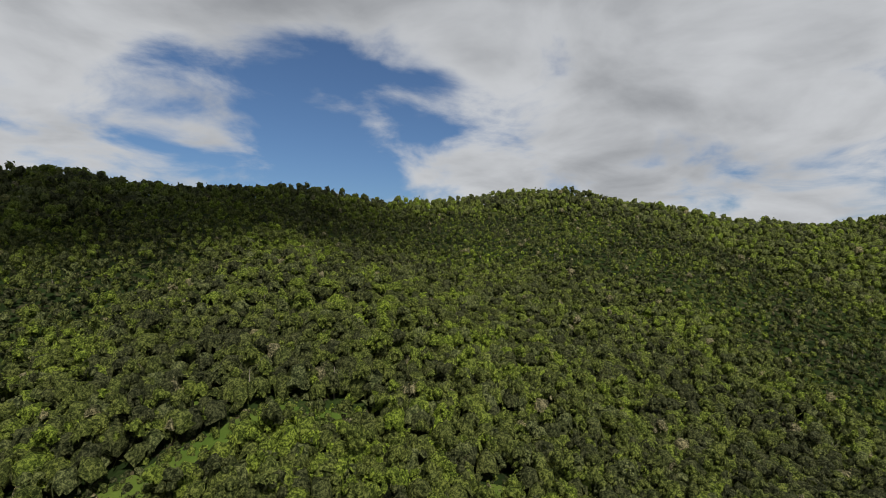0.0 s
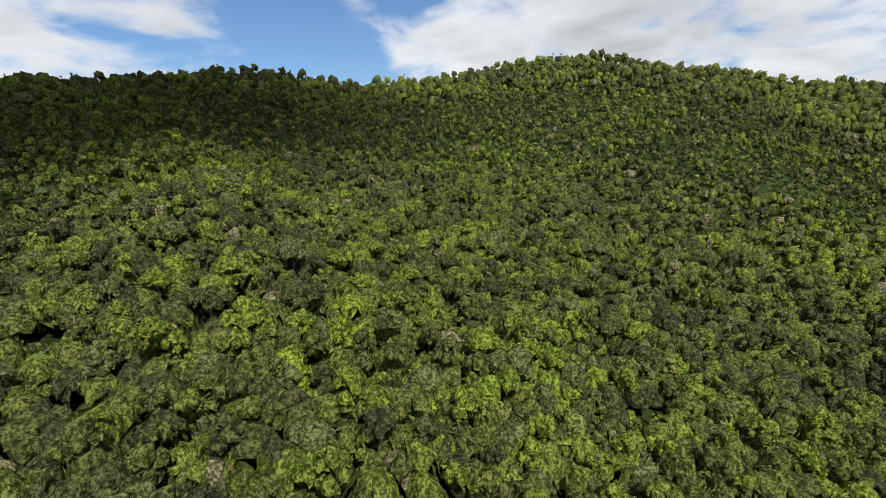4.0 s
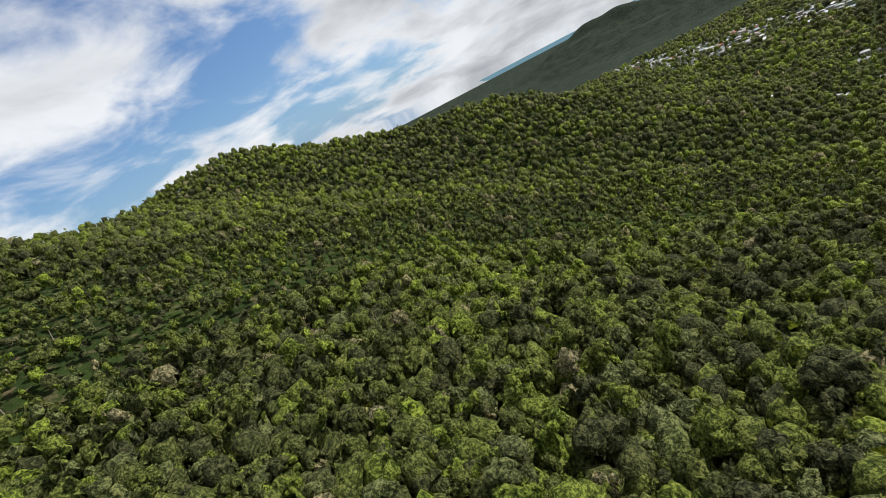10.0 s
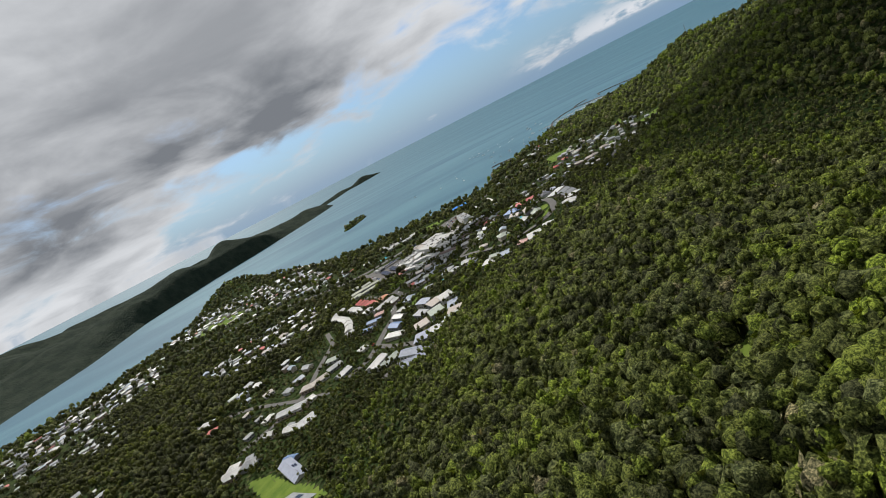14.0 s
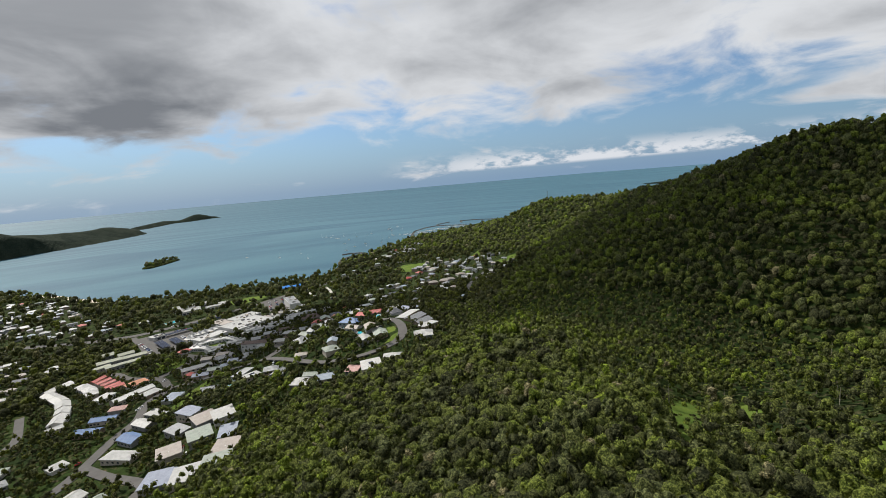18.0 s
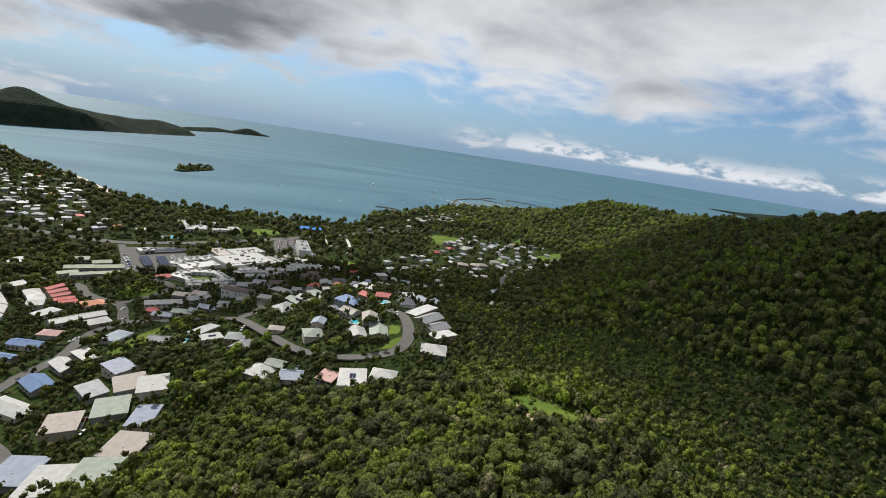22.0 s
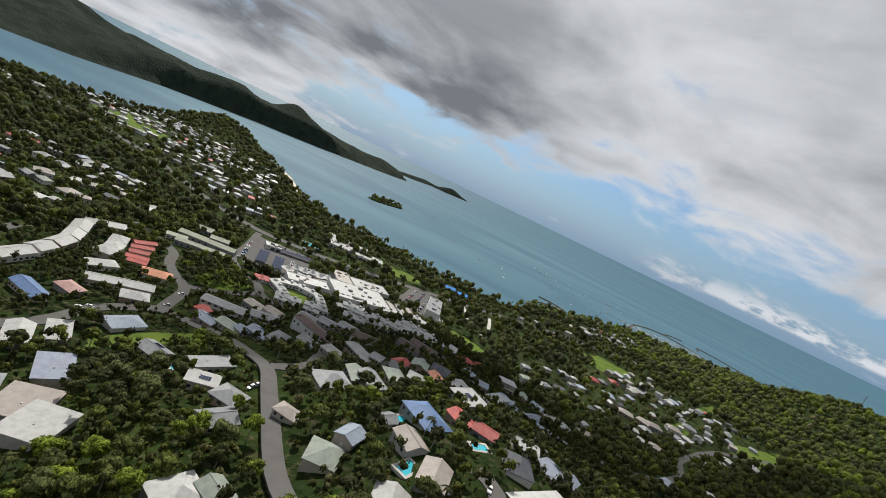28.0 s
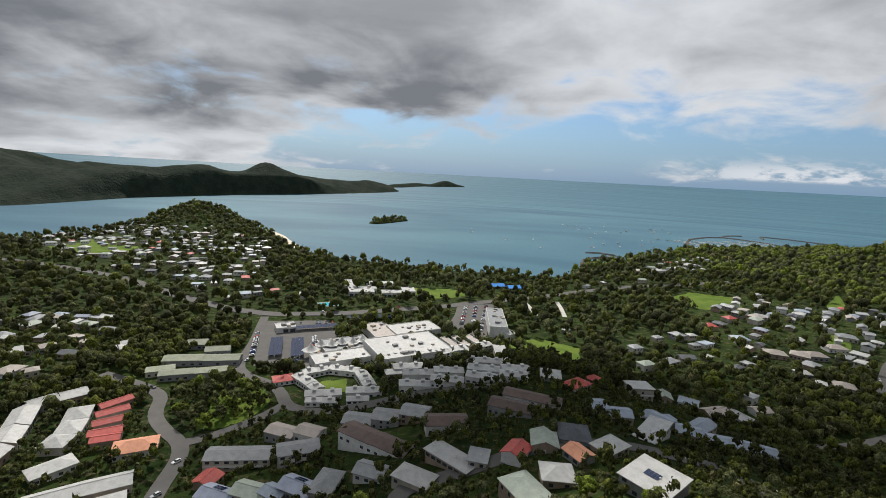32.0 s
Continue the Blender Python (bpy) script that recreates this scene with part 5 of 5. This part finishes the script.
def scatter(step, x0, x1, y0, y1):
    gx, gy = np.meshgrid(np.arange(x0, x1, step), np.arange(y0, y1, step))
    x, y = gx.ravel().astype(float), gy.ravel().astype(float)
    return x + (rng.random(len(x)) - 0.5) * step * 0.95, y + (rng.random(len(x)) - 0.5) * step * 0.95


def plant(name, x, y, radius, templates, label, low=1.0, leaf=LEAF):
    """One object of many crowns, that stand on the ground."""
    z = height(x, y)
    tall = (2.0 + radius * (0.6 + 3.2 * rng.random(len(x)) ** 1.3)) * low
    which, turn, tone = rng.integers(len(templates), size=len(x)), rng.random(len(x)) * 6.283, rng.random(len(x))
    cos, faces, tones, base = [], [], [], 0
    for k, (co, fa) in enumerate(templates):
        m = which == k
        if not m.any():
            continue
        c, s = np.cos(turn[m])[:, None], np.sin(turn[m])[:, None]
        r = radius[m][:, None]
        p = np.stack([x[m][:, None] + r * (c * co[:, 0] - s * co[:, 1]), y[m][:, None] + r * (s * co[:, 0] + c * co[:, 1]),
                      z[m][:, None] + tall[m][:, None] * 0.8 - 1.0 + r * co[:, 2] * 1.35], -1)
        cos.append(drawn_in(p).reshape(-1, 3))
        faces.append((fa[None] + (np.arange(m.sum()) * len(co))[:, None, None]).reshape(-1, 3) + base)
        tones.append(np.repeat(tone[m], len(co)))
        base += m.sum() * len(co)
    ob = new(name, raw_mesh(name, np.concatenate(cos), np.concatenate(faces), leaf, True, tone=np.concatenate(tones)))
    return tagged(ob, label, "trees", kind="stuff")


PATH = np.array([(x, y) for _, x, y, *_ in ROWS])


def reach(x, y):
    return np.sqrt(((x[:, None] - PATH[::2, 0]) ** 2 + (y[:, None] - PATH[::2, 1]) ** 2).min(1))


CLOSE = [crown_template(6, 60, 0.15, s) for s in range(16)]
MIDDLE = [crown_template(2, 12, 0.23, s + 20) for s in range(10)]
AFAR = [crown_template(1, 4, 0.4, s + 40) for s in range(8)]


def wooded(x, y):
    """How thickly trees stand at a place, from nought to one."""
    d = np.where((inside(x, y, COAST) > 8) | (inside(x, y, ISLET) > 2), 1.0, 0.0)
    for ring, thick in TOWN:
        d = np.where(inside(x, y, ring) > 0, thick, d)
    return d


TOWN = [([(60, -190), (20, -225), (-35, -208), (-70, -200), (-110, -215), (-140, -290), (-150, -390), (-310, -430), (-600, -720), (-520, -940), (-400, -1240), (-170, -1010), (320, -1130), (560, -1400), (830, -1300), (860, -1100), (930, -900), (1000, -500), (600, -250), (300, -130), (235, -10), (180, 20), (150, -100), (110, -180)], 1.0)] + [(ring, 0.42) for ring in SUBURB_RINGS]


TAKEN, MARKED = np.zeros((1500, 1500), bool), [0, 0]
CELL_X, CELL_Y = np.meshgrid(np.arange(1500) * 2.0 - 1199, np.arange(1500) * 2.0 - 1999)


def cells(x, y):
    return np.clip(((np.asarray(x) + 1200) / 2).astype(int), 0, 1499), np.clip(((np.asarray(y) + 2000) / 2).astype(int), 0, 1499)


def free(x, y):
    """Whether no house, road or lawn is at the places, by a grid of two-metre cells that is kept up to date."""
    for bx, by, r in BUILT[MARKED[0]:]:
        (i0, i1), (j0, j1) = cells([bx - r - 1, bx + r + 1], [by - r - 1, by + r + 1])
        part = np.s_[j0:j1 + 1, i0:i1 + 1]
        TAKEN[part] |= (CELL_X[part] - bx) ** 2 + (CELL_Y[part] - by) ** 2 < (r + 1) ** 2
    for ring in CLEAR[MARKED[1]:]:
        (i0, i1), (j0, j1) = cells([min(p[0] for p in ring) - 3, max(p[0] for p in ring) + 3], [min(p[1] for p in ring) - 3, max(p[1] for p in ring) + 3])
        part = np.s_[j0:j1 + 1, i0:i1 + 1]
        TAKEN[part] |= inside(CELL_X[part], CELL_Y[part], ring) > -2.0
    MARKED[:] = len(BUILT), len(CLEAR)
    i, j = cells(x, y)
    return ~TAKEN[j, i]


def crest_y(x):
    """How far ahead the main ridge lies, behind which nothing is seen."""
    return np.interp(x, [k[0] for k in MAIN], [k[1] for k in MAIN])


def grown(step, x0, x1, y0, y1):
    x, y = scatter(step, x0, x1, y0, y1)
    keep = rng.random(len(x)) < wooded(x, y)
    x, y = x[keep], y[keep]
    keep = free(x, y) & (y < crest_y(x) + 35) & ((inside(x, y, COAST) > 6) | (inside(x, y, ISLET) > 2))
    return x[keep], y[keep]


def in_town(x, y):
    return inside(x, y, TOWN[0][0]) > 0


def glade_bushes():
    """Low bushes that fray the rims of the grassy glades."""
    xs, ys = [], []
    for ring in GLADES:
        x, y = scatter(1.5, min(p[0] for p in ring) - 4, max(p[0] for p in ring) + 4, min(p[1] for p in ring) - 4, max(p[1] for p in ring) + 4)
        rim = inside(x, y, ring)
        m = (rim > -3.5) & (rng.random(len(x)) < np.clip(0.75 - rim * 0.16, 0.05, 0.75))
        xs.append(x[m])
        ys.append(y[m])
    x, y = np.concatenate(xs), np.concatenate(ys)
    plant("glade_bushes", x, y, 0.5 + 0.9 * rng.random(len(x)) ** 1.5, AFAR, "low bright green bushes round the grassy glades", 0.2)


def forest():
    glade_bushes()
    x, y = grown(3.5, -420, 420, -480, 560)
    m = (reach(x, y) < 82) & ~in_town(x, y)
    plant("forest_near", x[m], y[m], 1.1 + 1.9 * rng.random(m.sum()) ** 1.7, CLOSE, "dense tropical forest canopy in mixed bright greens")
    x, y = grown(3.9, -420, 420, -480, 560)
    m = (reach(x, y) < 112) & ~in_town(x, y)
    plant("undergrowth", x[m], y[m], 2.5 + 1.2 * rng.random(m.sum()), AFAR, "dark green bushes under the forest canopy", 0.35)
    x, y = grown(4.1, -640, 700, -640, 760)
    d, town = reach(x, y), in_town(x, y)
    m = (d >= 82) & (d < 250) & ~town
    plant("forest_slopes", x[m], y[m], 1.6 + 1.9 * rng.random(m.sum()) ** 1.6, MIDDLE, "dense dark green forest on the hill slopes")
    near = town & (d < 330)
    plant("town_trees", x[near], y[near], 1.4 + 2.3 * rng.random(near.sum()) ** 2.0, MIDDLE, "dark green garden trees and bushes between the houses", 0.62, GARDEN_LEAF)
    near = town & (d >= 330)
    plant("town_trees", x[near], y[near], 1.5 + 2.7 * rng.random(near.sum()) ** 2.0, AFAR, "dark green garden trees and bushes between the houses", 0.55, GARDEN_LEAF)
    x, y = grown(5.4, -640, 700, -640, 760)
    m = (reach(x, y) >= 250) & ~in_town(x, y)
    plant("forest_ridges", x[m], y[m], 1.9 + 1.9 * rng.random(m.sum()), AFAR, "far green forest on the ridges")
    x, y = grown(11.2, -1050, 1600, -1850, 800)
    m = ~((x > -640) & (x < 700) & (y > -640) & (y < 760)) & ~((x > 1120) & (y < -880))
    x, y = x[m], y[m]
    ix, iy = grown(3.0, 190, 305, -1790, -1605)
    plant("islet_trees", ix, iy, 1.8 + 1.2 * rng.random(len(ix)), AFAR, "low green trees that cover the islet", 0.12)
    town = in_town(x, y)
    plant("forest_far", x[~town], y[~town], 3.2 + 3.0 * rng.random((~town).sum()), AFAR, "far green forest over hills and shore", 0.6)
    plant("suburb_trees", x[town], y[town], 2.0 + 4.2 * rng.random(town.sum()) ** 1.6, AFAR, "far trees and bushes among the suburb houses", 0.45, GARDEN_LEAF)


# ---- single trees: trunk, limbs, crown ----
def wood(paths, sides=5):
    """Tapered round limbs along paths of (x, y, z, radius)."""
    co, faces = [], []
    for path in paths:
        start = len(co)
        for x, y, z, r in path:
            co += [(x + r * math.cos(6.2832 * k / sides), y + r * math.sin(6.2832 * k / sides), z) for k in range(sides)]
        for i in range(len(path) - 1):
            a = start + i * sides
            faces += [(a + k, a + (k + 1) % sides, a + sides + (k + 1) % sides, a + sides + k) for k in range(sides)]
    return co, faces


def tree(seed):
    r = random.Random(seed)
    tall, wide = r.uniform(6.5, 10.5), r.uniform(3.0, 4.6)
    ob = tagged(new("tree"), r.choice(("broad-leaved tree with a full green crown", "tall tree with a loose light green crown", "dark green tree with a dense rounded crown")), "tree", "trees along the flight")
    top = tall - wide * 0.3
    paths = [[(0, 0, -1.5, 0.26), (0.1, 0.05, top * 0.5, 0.2), (0.15, -0.1, top, 0.12)]]
    for k in range(5):
        a, z = k * 1.26 + r.random(), top * r.uniform(0.45, 0.75)
        paths.append([(0.1, 0, z, 0.11), (wide * 0.35 * math.cos(a), wide * 0.35 * math.sin(a), z + wide * 0.3, 0.07), (wide * 0.7 * math.cos(a), wide * 0.7 * math.sin(a), z + wide * 0.55, 0.03)])
    solid("trunk", *wood(paths), BARK, ob)
    co, faces = crown_template(7, 260, 0.10, seed + 100, True)
    co = co * wide
    co[:, 2] += top - wide * 0.55
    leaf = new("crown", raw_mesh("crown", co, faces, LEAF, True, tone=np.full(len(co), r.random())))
    leaf.parent = ob
    return ob


def palm(seed):
    r = random.Random(seed)
    tall = r.uniform(6, 9)
    ob = tagged(new("palm_tree"), "slender palm with arching green fronds", "palm", "palms of the gardens")
    solid("trunk", *wood([[(0, 0, -1, 0.2), (0.15, 0.1, tall * 0.5, 0.15), (0.3, 0.1, tall, 0.11)]], 6), BARK, ob)
    for k in range(11):
        a, co, faces = k * 0.571 + r.random() * 0.3, [], []
        rise = r.uniform(0.2, 1.1)
        for i in range(7):
            t = i / 6
            d, z, w = 2.9 * t, tall + rise * 2 * t - 2.9 * t * t, 0.5 * math.sin(math.pi * min(0.97, 0.12 + 0.85 * t))
            for e in (-1, 0, 1):
                co.append((0.3 + d * math.cos(a) - e * w * math.sin(a), 0.1 + d * math.sin(a) + e * w * math.cos(a), z - abs(e) * 0.18))
            if i:
                b = 3 * i
                faces += [(b - 3, b - 2, b + 1, b), (b - 2, b - 1, b + 2, b + 1)]
        solid("frond", co, faces, LEAF, ob)
    return ob


def groves():
    kinds, r = [tree(s) for s in range(9)], random.Random(21)
    spots = []
    for (x0, x1, y0, y1), count in (((-70, 60, 205, 300), 80), ((-95, 10, -190, -40), 75), ((-70, 60, -390, -225), 60), ((30, 130, -380, -280), 25), ((105, 165, -525, -470), 16)):
        done = 0
        while done < count:
            x, y = r.uniform(x0, x1), r.uniform(y0, y1)
            if free(np.array([x]), np.array([y]))[0] and all((x - a) ** 2 + (y - b) ** 2 > 30 for a, b in spots):
                spots.append((x, y))
                done += 1
    for i, (x, y) in enumerate(spots):
        s = r.uniform(0.75, 1.15)
        m = pose(x, y, ground_at(x, y), 0, 0, r.uniform(0, 360))
        if i < len(kinds):
            kinds[i].matrix_basis = m
        else:
            copy_thing(kinds[i % len(kinds)], m)
        BUILT.append((x, y, 2.0))
    palms = [palm(s) for s in range(3)]
    done = 0
    while done < 42:
        x, y = r.uniform(-110, 60), r.uniform(-390, -225)
        if free(np.array([x]), np.array([y]))[0]:
            m = pose(x, y, ground_at(x, y), 0, 0, r.uniform(0, 360))
            if done < 3:
                palms[done].matrix_basis = m
            else:
                copy_thing(palms[done % 3], m)
            BUILT.append((x, y, 1.6))
            done += 1


def bare_trunks():
    """Pale trunks and leaning dead stems that stand out of the canopy."""
    r, paths = random.Random(3), []
    while len(paths) < 420:
        x, y = r.uniform(-330, 380), r.uniform(-200, 560)
        if float(wooded(np.array([x]), np.array([y]))[0]) < 0.9 or y > float(crest_y(x)):
            continue
        z, tall, lean, a = ground_at(x, y), r.uniform(6, 10.5), r.uniform(0, 2.6), r.uniform(0, 6.28)
        dx, dy = lean * math.cos(a), lean * math.sin(a)
        paths.append([(x, y, z - 1, 0.2), (x + dx * 0.5, y + dy * 0.5, z + tall * 0.55, 0.15), (x + dx, y + dy, z + tall, 0.06)])
        if r.random() < 0.6:
            paths.append([(x + dx * 0.6, y + dy * 0.6, z + tall * 0.65, 0.08), (x + dx + 1.2, y + dy - 0.8, z + tall * 0.95, 0.03)])
    tagged(solid("bare_trunks", *wood(paths, 4), BARK), "pale slender trunks standing out of the forest canopy", "trunks", kind="stuff")


groves()
bare_trunks()
forest()


# ---- the cloud bank that shades the western hills ----
def cloud_build(n):
    p = n.add("TexCoord").outputs["Object"]
    x, y, _ = n.add("SeparateXYZ", {0: p}).outputs
    out = n.math("SQRT", n.math("ADD", n.math("POWER", x, 2.0), n.math("POWER", y, 2.0)))
    thin = n.ramp(n.math("ADD", out, n.math("MULTIPLY", n.math("SUBTRACT", n.noise(p, 3.0, 8), 0.5), 1.0)), 0.35, 1.0)
    body = n.add("BsdfDiffuse", {"Color": (0.85, 0.86, 0.88, 1)}).outputs[0]
    return n.add("MixShader", {0: thin, 1: body, 2: n.add("BsdfTransparent").outputs[0]}).outputs[0]


VAPOUR = material("cloud_vapour", cloud_build)


def cloud(x, y, z, long, wide, turn, label):
    """A flat lumpy cloud with thin ragged edges, long by wide metres from its middle."""
    co, rings, sides = [], 14, 40
    for i in range(rings + 1):
        for k in range(sides):
            a, t = 6.28318 * k / sides, i / rings
            r = math.sin(math.pi * min(max(t, 0.0003), 0.9997)) ** 0.6
            px, py = r * math.cos(a), r * math.sin(a)
            co.append((px, py, 60 * math.cos(math.pi * t) + 26 * noise.noise(Vector((px * 4 + x, py * 4, t * 3)))))
    faces = [(i * sides + k, i * sides + (k + 1) % sides, (i + 1) * sides + (k + 1) % sides, (i + 1) * sides + k) for i in range(rings) for k in range(sides)]
    ob = solid("cloud", co, faces, VAPOUR)
    ob.matrix_basis = pose(x, y, z, 0, 0, turn) @ Matrix.Diagonal((long, wide, 1, 1))
    return tagged(ob, label, "cloud", kind="structure")


cloud(-255, -1112, 1050, 468, 515, 10, "broad grey-white cloud drifting above the western hills")
cloud(235, -1205, 940, 250, 100, 14, "small grey-white cloud drifting above the town")
cloud(-142, 37, 700, 390, 250, 25, "long grey-white cloud drifting above the main ridge")
